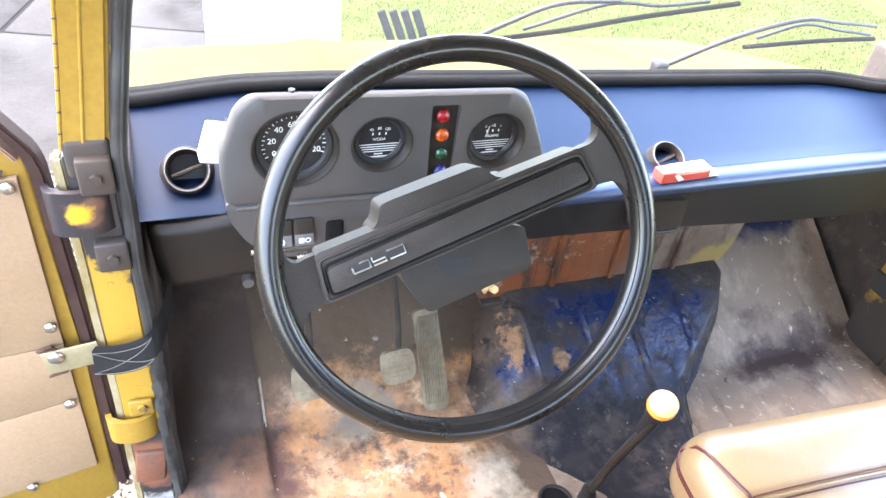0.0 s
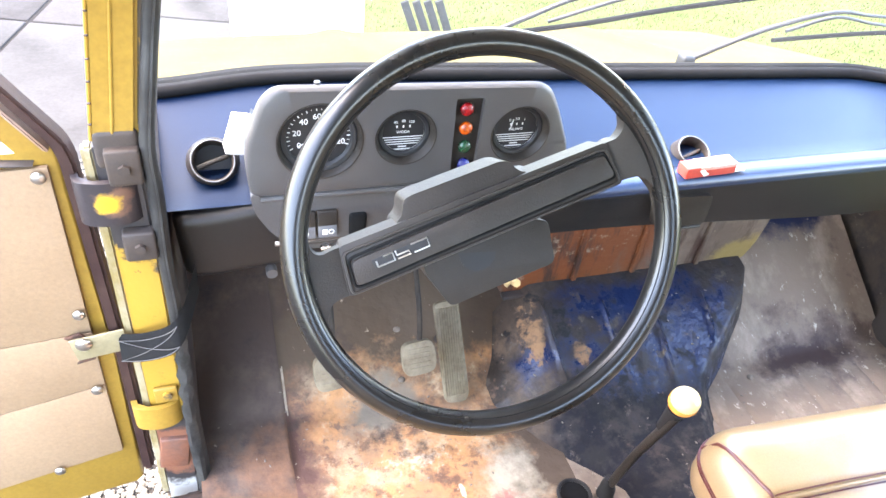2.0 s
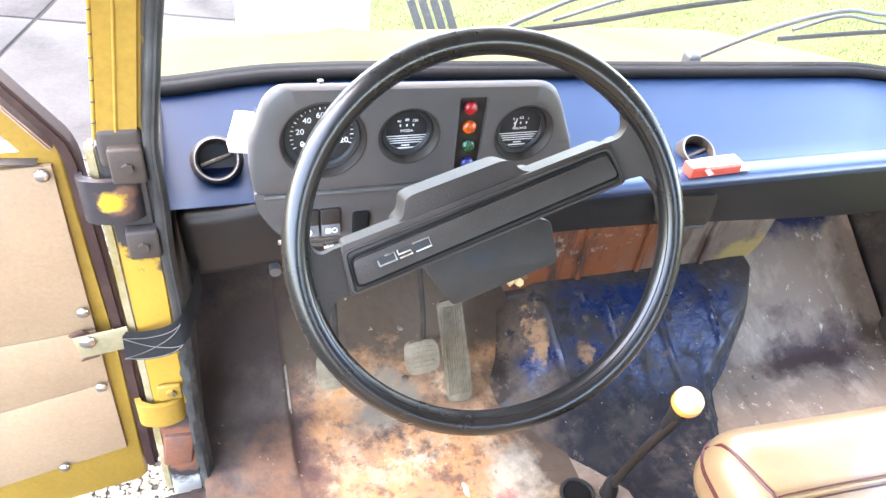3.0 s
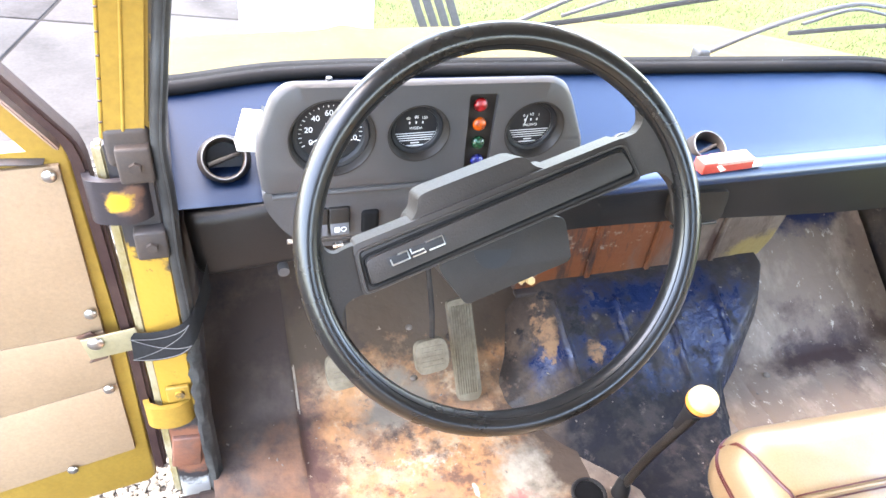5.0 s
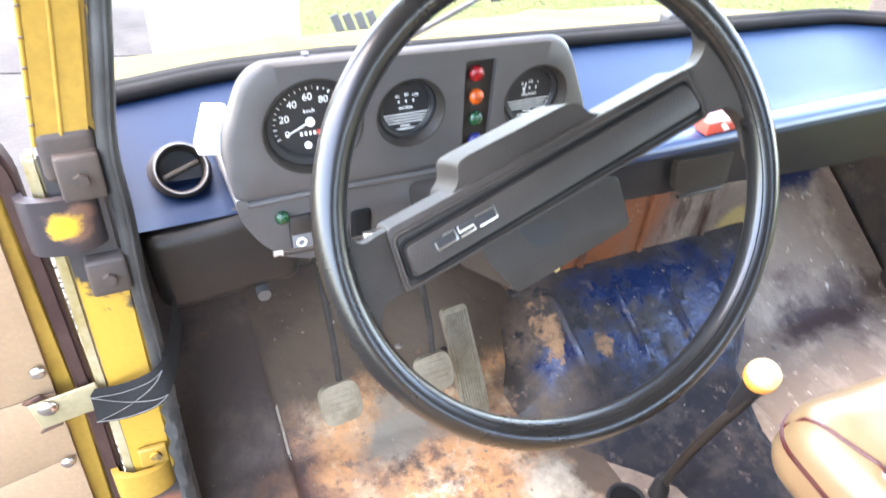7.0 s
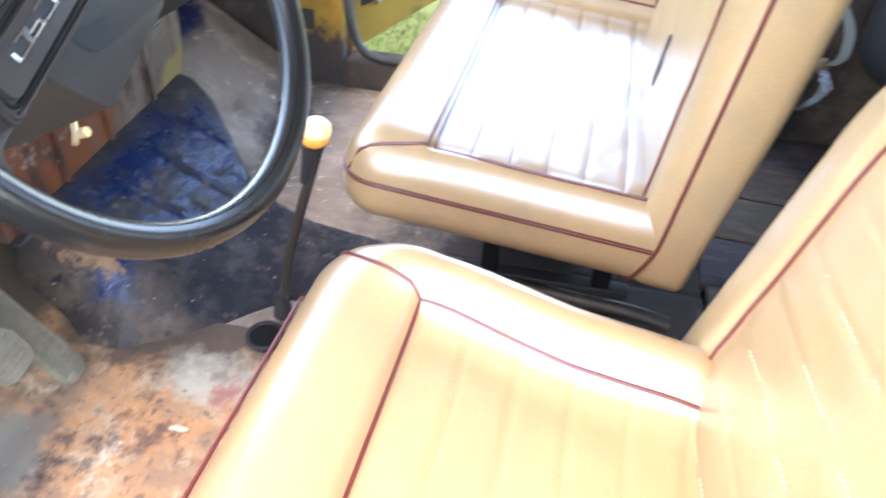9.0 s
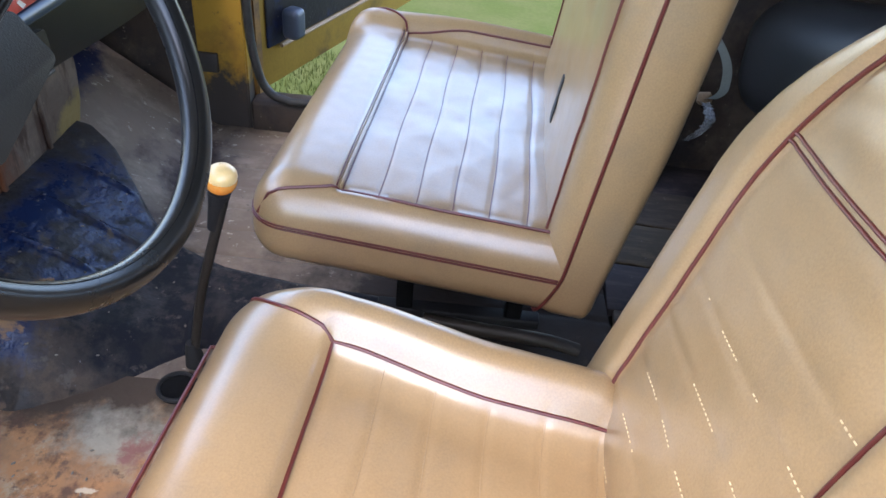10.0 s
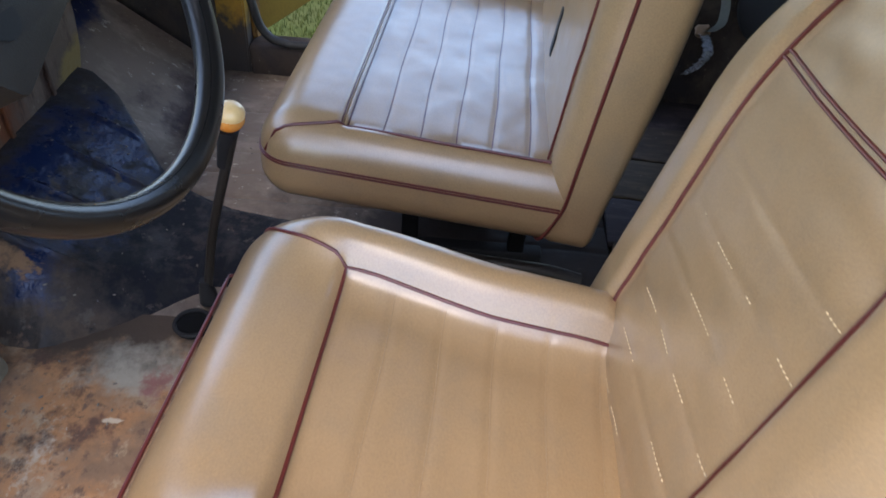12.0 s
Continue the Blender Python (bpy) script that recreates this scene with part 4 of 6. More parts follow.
PAD = [(0.292, 0.564), (0.27, 0.557), (0.22, 0.544), (0.15, 0.526), (0.09, 0.512), (0.055, 0.507), (0.045, 0.507)]
bm = bmesh.new()


def dash_bow(x, y, z):
    bow = 0.030 * ease(-0.18, -0.42, x) ** 1.5 + 0.05 * ease(0.91, 1.15, x) ** 2
    k = max(0.0, (y - 0.04) / 0.25)
    return (x, y - bow * k, z - screen_drop(x) * k)


sweep(bm, PAD, steps(XL + 0.006, XR - 0.004, 60), dash_bow)
part("padded_top", bm, NAVY, dash, "navy vinyl top with a soft sheen")
LOWER = [(0.0, 0.49), (0.006, 0.44), (0.014, 0.39), (0.02, 0.368), (0.03, 0.362), (0.06, 0.36), (0.2, 0.36)]
bm = bmesh.new()
sweep(bm, [(0.047, 0.505), (0.03, 0.511), (0.016, 0.514), (0.006, 0.512), (0.0, 0.508), (-0.003, 0.501), (-0.002, 0.494)], steps(0.16, XR - 0.004, 30))
part("ledge", bm, GLOSSY_NAVY, dash, "glossy navy front edge of the ledge")
bm = bmesh.new()
sweep(bm, [(0.004, 0.497), (0.0, 0.492)] + LOWER, steps(0.15, XR - 0.004, 30), lambda x, y, z: (x, y, z + (0.008 + 0.037 * ease(0.9, 0.2, x) if z < 0.46 else 0)))
part("fascia", bm, FASCIA, dash, "black padded lower fascia")
bm = bmesh.new()
soft_box(bm, (0.175, 0.16, 0.118), (-0.302, 0.115, 0.446), 0.02, 5, bend=lambda p: Vector((p.x + 0.006 * (p.z < 0), p.y, p.z + 0.004 * math.sin(p.x * 30))), cuts=(6, 1, 1))
part("knee_pad", bm, FASCIA, dash, "black padded knee bolster")
bm = bmesh.new()
prism(bm, rounded([(0.352, 0.482), (0.466, 0.477), (0.470, 0.422), (0.458, 0.412), (0.380, 0.416), (0.362, 0.430)], 0.008, 4), 0.012, FRONT @ Matrix.Translation((0, 0, 0.004)), 0.003)
tray = part("ashtray", bm, BLACK, dash, "black flush ashtray lid")
bm = bmesh.new()
soft_box(bm, (0.090, 0.008, 0.006), (0.417, -0.004, 0.414), 0.0025, 2)
part("lip", bm, BLACK, tray)


def air_vent(x, y, z, parent, size=1.0, tip=52, rise=0.010):
    m = pose(x, y, z, tip, 0, 0) @ Matrix.Translation((0, 0, rise)) @ Matrix.Scale(size, 4)
    inner, outer = 0.0265, 0.031
    bm = bmesh.new()
    prof = [(outer + 0.008, -0.045), (outer + 0.002, -0.002), (outer, 0.003), (inner + 0.002, 0.003), (inner, 0.0), (inner - 0.001, -0.03)]
    rows = [[bm.verts.new(m @ Vector((r * math.cos(a), r * math.sin(a), h))) for r, h in prof] for a in steps(0, 2 * math.pi, 40)[:-1]]
    for i, a in enumerate(rows):
        c = rows[(i + 1) % len(rows)]
        for k in range(len(prof) - 1):
            bm.faces.new((a[k], a[k + 1], c[k + 1], c[k]))
    v = part("air_vent", bm, BLACK, parent, "round black air vent")
    # thin lip ring, paler than the black vent
    bm = bmesh.new()
    tube(bm, [m @ Vector((0.0295 * math.cos(a), 0.0295 * math.sin(a), 0.0032)) for a in steps(0, 2 * math.pi, 40)[:-1]], 0.0010, 8, True)
    part("lip", bm, material("pale_lip_plastic", (0.16, 0.16, 0.165), 0.3, second=(0.08, 0.08, 0.08), scale=30, grain=200), v, "thin pale lip")
    bm = bmesh.new()
    bmesh.ops.create_cone(bm, cap_ends=True, segments=32, radius1=inner, radius2=inner, depth=0.002, matrix=m @ Matrix.Translation((0, 0, -0.028)))
    part("throat", bm, DIAL, v)
    bm = bmesh.new()
    soft_box(bm, (0.046, 0.006, 0.010), (0, 0, -0.010), 0.002, 2)
    bmesh.ops.transform(bm, matrix=m @ Matrix.Rotation(radians(18), 4, "Z"), verts=bm.verts)
    part("flap", bm, BLACK, v)


air_vent(-0.327, 0.112, 0.538, dash)
air_vent(0.459, 0.074, 0.5125, dash, 0.98, 30, 0.003)
air_vent(0.306, 0.082, 0.5160, dash, 0.98, 30, 0.003)

# ---- instrument cluster ----
cluster = thing("instrument_cluster", "charcoal plastic instrument cluster with three round dials", "instrument panel")
OUT = [(-0.247, 0.708), (0.104, 0.698), (0.124, 0.688), (0.139, 0.664), (0.171, 0.592), (0.174, 0.545), (-0.284, 0.545), (-0.288, 0.583), (-0.285, 0.632), (-0.266, 0.690)]
GAUGES = [(-0.193, 0.628, 0.050), (-0.079, 0.627, 0.036), (0.087, 0.620, 0.038)]
SLOT = [(-0.014, 0.681), (0.026, 0.680), (0.026, 0.556), (-0.010, 0.556)]


def holed_face(bm, outer, holes, y):
    edges, keep = [], []
    for loop in [outer] + holes:
        vs = [bm.verts.new((x, y, z)) for x, z in loop]
        keep.append(vs)
        edges += [bm.edges.new((vs[i], vs[(i + 1) % len(vs)])) for i in range(len(vs))]
    bmesh.ops.triangle_fill(bm, edges=edges, use_beauty=True)
    return keep


def ring(cx, cz, r, n=40):
    return [(cx + r * math.cos(2 * math.pi * k / n), cz + r * math.sin(2 * math.pi * k / n)) for k in range(n)]


def inset(outline, d):
    c = sum((Vector(p) for p in outline), Vector((0, 0))) / len(outline)
    return [(c.x + (x - c.x) * (1 - d / 0.20), c.y + (z - c.y) * (1 - d / 0.08)) for x, z in outline]


bm = bmesh.new()
shell = rounded(OUT, 0.014, 5)
front = inset(shell, 0.007)
keep = holed_face(bm, front, [ring(x, z, r * 1.0 + 0.006) for x, z, r in GAUGES] + [rounded(SLOT, 0.004, 2)], 0.0)
loops = [keep[0]]
for y, d, low in ((0.003, 0.003, 0.0), (0.009, 0.0, 0.001), (0.03, 0.0, 0.012), (0.10, 0.004, 0.06), (0.20, 0.02, 0.13)):
    loops.append([bm.verts.new((x, y, z - low * ease(0.56, 0.68, z))) for x, z in inset(shell, d)])
for a, c in zip(loops, loops[1:]):
    for k in range(len(a)):
        bm.faces.new((a[k], a[(k + 1) % len(a)], c[(k + 1) % len(c)], c[k]))
for (x, z, r), loop in zip(GAUGES, keep[1:4]):
    prev = loop
    for y, rr in ((0.003, r + 0.003), (0.020, r - 0.002)):
        nxt = [bm.verts.new((px, y, pz)) for px, pz in ring(x, z, rr)]
        for k in range(len(prev)):
            bm.faces.new((prev[k], prev[(k + 1) % len(prev)], nxt[(k + 1) % len(nxt)], nxt[k]))
        prev = nxt
prev = keep[4]
nxt = [bm.verts.new((v.co.x, 0.008, v.co.z)) for v in prev]
for k in range(len(prev)):
    bm.faces.new((prev[k], prev[(k + 1) % len(prev)], nxt[(k + 1) % len(nxt)], nxt[k]))
part("housing", bm, GREY, cluster)
bm = bmesh.new()
prism(bm, rounded([(-0.286, 0.552), (-0.281, 0.520), (-0.262, 0.485), (-0.236, 0.458), (-0.200, 0.447), (0.140, 0.440), (0.150, 0.552)], 0.012, 5), 0.16, FRONT @ Matrix.Translation((0, 0, -0.006)), 0.008)
lower = part("lower_panel", bm, GREY, cluster)
bm = bmesh.new()
tube(bm, smooth_line([(-0.272, 0.004, 0.543), (-0.20, 0.003, 0.545), (-0.05, 0.003, 0.543), (0.10, 0.004, 0.541)], 8), 0.0045, 8)
part("ridge", bm, GREY, lower)
bm = bmesh.new()
prism(bm, rounded(SLOT, 0.004, 2), 0.003, FRONT @ Matrix.Translation((0, 0, -0.008)))
panel = part("lamp_strip", bm, BLACK, cluster, "black strip with four warning lamps")
for k, (mat, nm) in enumerate(((RED_LENS, "red"), (ORANGE_LENS, "orange"), (GREEN_LENS, "green"), (BLUE_LENS, "blue"))):
    z = 0.662 - 0.0292 * k
    bm = bmesh.new()
    bmesh.ops.create_uvsphere(bm, u_segments=18, v_segments=10, radius=0.0098, matrix=Matrix.Translation((0.004 + 0.002 * k, 0.005, z)) @ Matrix.Diagonal((1, 0.7, 1, 1)))
    part("lamp", bm, mat, panel, nm + " warning lamp lens")
bm = bmesh.new()
bmesh.ops.create_uvsphere(bm, u_segments=18, v_segments=10, radius=0.009, matrix=Matrix.Translation((-0.235, 0.004, 0.517)) @ Matrix.Diagonal((1, 0.7, 1, 1)))
part("lamp", bm, GREEN_LENS, cluster, "green indicator lamp lens")
bm = bmesh.new()
disc(bm, (-0.195, 0.012, 0.705), 0.004, None, 12, 0.006)
part("knob", bm, GREY, cluster)

TURN_FRONT = Matrix.Rotation(radians(90), 4, "X")


def lettering(text, x, y, z, size, parent, name="writing"):
    cu = bpy.data.curves.new("writing", "FONT")
    cu.body, cu.size, cu.align_x, cu.align_y, cu.extrude = text, size, "CENTER", "CENTER", 0.0002
    tmp = bpy.data.objects.new("writing", cu)
    me = bpy.data.meshes.new_from_object(tmp)
    bpy.data.objects.remove(tmp)
    me.transform(Matrix.Translation((x, y, z)) @ TURN_FRONT)
    me.materials.append(MARK)
    ob = new(name, me)
    ob.parent = parent
    return ob


def mark(x, z, w, h, parent, y=0.0165, turn=0.0, name="mark", mat=None):
    bm = bmesh.new()
    soft_box(bm, (w, 0.0006, h), (0, 0, 0), 0.0002, 1)
    bmesh.ops.transform(bm, matrix=Matrix.Translation((x, y, z)) @ Matrix.Rotation(radians(turn), 4, "Y"), verts=bm.verts)
    return part(name, bm, mat or MARK, parent, smooth=False)


for gi, (x, z, r) in enumerate(GAUGES):
    bm = bmesh.new()
    cone = [[bm.verts.new((px, y, pz)) for px, pz in ring(x, z, rr, 48)] for y, rr in ((-0.0008, r + 0.0066), (-0.0008, r + 0.0050), (0.003, r + 0.0024), (0.0195, r - 0.0026))]
    for a, c in zip(cone, cone[1:]):
        for k in range(48):
            bm.faces.new((a[k], a[(k + 1) % 48], c[(k + 1) % 48], c[k]))
    part("recess", bm, BLACK, cluster, "dark recessed surround")
    bm = bmesh.new()
    disc(bm, (x, 0.0185, z), r - 0.001, FACE_BACK, 40, 0.003)
    dial = part("dial", bm, DIAL, cluster, ("speedometer dial", "water temperature dial", "fuel dial")[gi])
    bm = bmesh.new()
    tube(bm, [(x + (r - 0.002) * math.cos(a), 0.015, z + (r - 0.002) * math.sin(a)) for a in steps(0, 2 * math.pi, 48)[:-1]], 0.0065 if gi == 0 else 0.0050, 8, True)
    part("bezel", bm, DIAL, cluster)
    if gi:
        bm = bmesh.new()
        tube(bm, [(x + (r - 0.006) * math.cos(a), 0.0155, z + (r - 0.006) * math.sin(a)) for a in steps(0, 2 * math.pi, 48)[:-1]], 0.0009, 6, True)
        part("inner_ring", bm, STEEL, cluster)
    if gi == 0:
        for k in range(25):
            a = radians(207 - 228 * k / 24)
            big = k % 2 == 0
            rr = r * 0.80
            mark(x + rr * math.cos(a), z + rr * math.sin(a), 0.006 if big else 0.0035, 0.0013 if big else 0.0008, dial, turn=-math.degrees(a))
        for k, t in enumerate(("0", "20", "40", "60", "80", "100", "120")):
            a = radians(207 - 228 * k / 6)
            lettering(t, x + r * 0.57 * math.cos(a), 0.0165, z + r * 0.57 * math.sin(a), 0.0112, dial)
        lettering("km/h", x, 0.0165, z + 0.012, 0.0065, dial)
        a = radians(206)
        mark(x + 0.013 * math.cos(a), z + 0.013 * math.sin(a), 0.034, 0.0016, dial, 0.0145, -math.degrees(a), "needle")
        bm = bmesh.new()
        disc(bm, (x, 0.0140, z), 0.005, FACE_BACK, 20, 0.003)
        part("needle_hub", bm, MARK, dial)
        mark(x, z - 0.0145, 0.026, 0.007, dial, 0.0166, 0, "counter", BLACK)
        mark(x + 0.010, z - 0.0145, 0.005, 0.0055, dial, 0.0160, 0, "counter_digit", RED)
        for k in range(4):
            mark(x - 0.010 + 0.005 * k, z - 0.0145, 0.0026, 0.0045, dial, 0.0160, 0, "counter_digit")
        bm = bmesh.new()
        disc(bm, (x - 0.003, 0.0158, z - 0.029), 0.0042, FACE_BACK, 16, 0.002)
        part("indicator", bm, MARK, dial)
    else:
        lettering("WODA" if gi == 1 else "PALIWO", x, 0.0165, z - 0.001, 0.0056, dial)
        for k in range(3):
            lettering((("40", "80", "120"), ("0", "1/2", "1"))[gi - 1][k], x - 0.011 + 0.011 * k, 0.0165, z + 0.014 + (0.0015 if k == 1 else 0), 0.0055, dial)
            mark(x - 0.009 + 0.009 * k, z + 0.0075, 0.002, 0.0035, dial)
        for k in range(4):
            mark(x, z - 0.0085 - 0.0036 * k, 0.058 * (1 - 0.07 * k) * r / 0.038, 0.0011, dial)
        for k, w in enumerate((0.012, 0.026)):
            mark(x, z - 0.0235 - 0.004 * k, w, 0.0016, dial)
        if gi == 2:
            mark(x - 0.008, z + 0.009, 0.0016, 0.014, dial, 0.0148, 10, "needle")

for k, x in enumerate((-0.2135, -0.1835)):
    bm = bmesh.new()
    soft_box(bm, (0.0285, 0.02, 0.043), (x, 0.009, 0.494), 0.0025, 2, Matrix.Rotation(radians(-6), 3, "X"))
    sw = part("rocker_switch", bm, BLACK, cluster, "black rocker switch with a pale symbol")
    bm = bmesh.new()
    soft_box(bm, (0.0265, 0.004, 0.0185), (x, -0.0015, 0.4835), 0.0012, 2, Matrix.Rotation(radians(-14), 3, "X"))
    rocker = part("rocker_face", bm, material("slate_switch_plastic", (0.10, 0.10, 0.105), 0.4, grain=300, bump=0.05), sw, "slate lower rocker half")
    bm = bmesh.new()
    if k == 0:
        tube(bm, [(x - 0.003 + 0.0052 * math.cos(a), -0.0042, 0.4830 + 0.0052 * math.sin(a)) for a in steps(0, 2 * math.pi, 24)[:-1]], 0.0013, 6, True)
    else:
        soft_box(bm, (0.0075, 0.002, 0.0085), (x - 0.004, -0.0042, 0.4835), 0.0008, 2)
        tube(bm, [(x + 0.005 + 0.0036 * math.cos(a), -0.0042, 0.4835 + 0.0036 * math.sin(a)) for a in steps(0, 2 * math.pi, 16)[:-1]], 0.0007, 6, True)
    part("symbol", bm, MARK, sw)
bm = bmesh.new()
soft_box(bm, (0.026, 0.02, 0.042), (-0.139, 0.0105, 0.485), 0.006, 3)
part("switch_hole", bm, GASKET, cluster, "dark empty switch opening")
bm = bmesh.new()
tube(bm, smooth_line([(-0.05, -0.06, 0.520), (-0.148, -0.06, 0.514), (-0.221, -0.06, 0.515), (-0.258, -0.06, 0.517)], 6), 0.0033, 8)
stalk = part("indicator_stalk", bm, BLACK, cluster, "slim black column stalk")
bm = bmesh.new()
tube(bm, [(-0.252, -0.06, 0.5168), (-0.262, -0.06, 0.518)], 0.0034, 8)
part("tip", bm, STEEL, stalk)
bm = bmesh.new()
soft_box(bm, (0.030, 0.010, 0.009), (-0.146, -0.062, 0.5165), 0.003, 2)
part("sleeve", bm, STEEL, stalk, "pale worn sleeve")
bm = bmesh.new()
tube(bm, smooth_line([(-0.06, -0.075, 0.520), (-0.14, -0.066, 0.514), (-0.200, -0.06, 0.5035)], 6), 0.0030, 8)
stalk = part("light_stalk", bm, BLACK, cluster, "slim black column stalk with a pale tip")
bm = bmesh.new()
tube(bm, [(-0.190, -0.061, 0.5053), (-0.203, -0.06, 0.5030)], 0.0034, 8)
part("tip", bm, STEEL, stalk)

# ---- steering wheel ----
TILT, YAW = radians(28.5), radians(-6)
WC = Vector((-0.0805, -0.3075, 0.6970))
AXLE = Vector((math.sin(YAW) * math.cos(TILT), -math.cos(YAW) * math.cos(TILT), math.sin(TILT)))
ACROSS = Vector((math.cos(YAW), math.sin(YAW), 0))
WHEEL = Matrix((ACROSS, AXLE.cross(ACROSS), AXLE)).transposed().to_4x4()
WHEEL.translation = WC
wheel = thing("steering_wheel", "black two-spoke steering wheel with a long padded hub", "steering wheel", WHEEL)
bm = bmesh.new()
RIM_R, RIM_T = 0.186, 0.0126
rows_ = []
for a in steps(0, 2 * math.pi, 120)[:-1]:
    row = []
    for k in range(20):
        b = 2 * math.pi * k / 20
        u, v = RIM_T * math.cos(b), 1.08 * RIM_T * math.sin(b)
        v -= 0.0007 * math.exp(-((b - radians(128)) / 0.16) ** 2)
        row.append(bm.verts.new(((RIM_R + u) * math.cos(a), (RIM_R + u) * math.sin(a), v)))
    rows_.append(row)
for i, a in enumerate(rows_):
    c = rows_[(i + 1) % len(rows_)]
    for k in range(20):
        bm.faces.new((a[k], a[(k + 1) % 20], c[(k + 1) % 20], c[k]))
rim = part("rim", bm, RIM, wheel)
bm = bmesh.new()
tube(bm, [(0.1775 * math.cos(a), 0.1775 * math.sin(a), 0.0092) for a in steps(0, 2 * math.pi, 96)[:-1]], 0.0006, 6, True)
part("moulding_seam", bm, GASKET, rim)


def web(outline, name, sunk=0.004):
    """A spoke from the hub out to the rim, domed a little across."""
    bm = bmesh.new()
    prism(bm, rounded(outline, 0.007, 5), 0.016, None, 0.004)
    for v in bm.verts:
        rr = math.hypot(v.co.x, v.co.y)
        v.co.z += -sunk + 0.010 * ease(0.160, 0.186, rr)
    return part(name, bm, BLACK, wheel)


web([(-0.128, 0.004), (-0.150, -0.001), (-0.163, -0.008), (-0.171, -0.002), (-0.175, 0.016), (-0.187, 0.022), (-0.189, -0.03), (-0.174, -0.078), (-0.152, -0.112), (-0.147, -0.106), (-0.1585, -0.070), (-0.153, -0.054), (-0.142, -0.048), (-0.120, -0.042)], "spoke")
web([(0.100, 0.088), (0.128, 0.098), (0.1325, 0.108), (0.126, 0.134), (0.136, 0.130), (0.166, 0.090), (0.187, 0.030), (0.188, 0.002), (0.178, 0.010), (0.170, 0.045), (0.157, 0.061), (0.138, 0.0575), (0.112, 0.048)], "spoke")
FLAT = Matrix.Translation((0, 0, -0.001))
bm = bmesh.new()
prism(bm, rounded([(-0.146, 0.001), (-0.1365, -0.0475), (0.135, 0.0545), (0.1145, 0.0945)], 0.005, 4), 0.036, FLAT, 0.0045)
pad = part("hub_pad", bm, BLACK, wheel, "black padded hub bar")
bm = bmesh.new()
ledge = [(-0.142, -0.005), (-0.1335, -0.0445), (0.131, 0.0553), (0.113, 0.0885)]
tube(bm, [(x, y, 0.0002) for x, y in rounded(ledge, 0.006, 4)], 0.0016, 6, True)
part("moulded_edge", bm, BLACK, pad)
bm = bmesh.new()
PANEL = [(-0.1345, -0.0125), (-0.1285, -0.0360), (0.1245, 0.0620), (0.1105, 0.0820)]
prism(bm, rounded(PANEL, 0.006, 4), 0.010, Matrix.Translation((0, 0, 0.0036)), 0.0034)
part("raised_panel", bm, BLACK, pad)
bm = bmesh.new()
tube(bm, [(x, y, -0.0004) for x, y in rounded([(-0.1378, -0.0105), (-0.1308, -0.0393), (0.1278, 0.0605), (0.1122, 0.0850)], 0.007, 4)], 0.0014, 6, True)
part("panel_groove", bm, GASKET, pad)
bm = bmesh.new()
HUMP = [(-0.094, 0.018), (-0.0855, 0.0265), (-0.0835, 0.0425), (-0.074, 0.0470), (0.010, 0.0765), (0.0195, 0.0765), (0.030, 0.0655), (0.05, 0.069), (0.05, 0.052), (-0.09, 0.004)]
prism(bm, rounded(HUMP, 0.006, 5), 0.052, Matrix.Translation((0, 0, -0.0035)), 0.005)
for v in bm.verts:
    q = v.co.y - 0.36 * v.co.x - 0.04
    v.co.z -= 0.20 * max(0.0, q)
part("hub_hump", bm, BLACK, wheel)
BADGE = Matrix.Translation((-0.0875, -0.0052, 0.0038)) @ Matrix.Rotation(radians(20.5), 4, "Z")
bm = bmesh.new()
prism(bm, rounded([(-0.0295, 0.0045), (-0.0285, -0.0050), (0.0290, -0.0050), (0.0290, 0.0048)], 0.001, 2), 0.0012, BADGE, 0.0003, 1)
badge = part("badge", bm, DIAL, wheel, "black badge with chrome bars")
for shape in (((-0.0255, -0.0042), (-0.0255, -0.0005), (-0.0255, 0.0016)), ((-0.0255, -0.0042), (-0.017, -0.0042), (-0.0095, -0.0042)), ((-0.018, 0.0036), (-0.0085, 0.0036), (-0.0085, -0.0046)), ((-0.0055, 0.0040), (-0.0055, -0.0005), (0.0065, -0.0005), (0.0075, -0.0042), (-0.0055, -0.0042)), ((0.010, 0.0042), (0.0265, 0.0042), (0.0265, -0.0042), (0.011, -0.0042))):
    bm = bmesh.new()
    tube(bm, [BADGE @ Vector((x, y, 0.0008)) for x, y in shape], 0.00085, 6)
    part("chrome_bar", bm, STEEL, badge, "chrome bar")
column = thing("steering_column", "black plastic steering column shroud", "steering column", WHEEL)
bm = bmesh.new()
prism(bm, rounded([(-0.060, -0.022), (-0.0535, -0.042), (-0.0275, -0.0765), (0.0855, -0.0345), (0.0765, 0.010), (0.02, 0.02), (-0.03, 0.0)], 0.005, 4), 0.13, Matrix.Translation((0, 0, -0.050)), 0.004)
part("shroud", bm, BLACK, column)
bm = bmesh.new()
tube(bm, [(0, -0.02, -0.05), (0, -0.035, -0.30), (-0.02, -0.035, -0.60)], 0.02, 16)
part("tube", bm, DIAL, column)
bm = bmesh.new()
soft_box(bm, (0.10, 0.06, 0.18), (0.0, -0.02, -0.20), 0.012, 4)
part("upper_shroud", bm, GASKET, column)
BRASS = material("tarnished_brass", (0.62, 0.47, 0.22), 0.35, 0.7, second=(0.5, 0.4, 0.25), scale=60, amount=0.9, grain=200, bump=0.2)
IN_COLUMN = WHEEL.inverted()
bm = bmesh.new()
disc(bm, (0.053, -0.140, 0.470), 0.006, Matrix.Rotation(radians(65), 3, "X"), 6, 0.008)
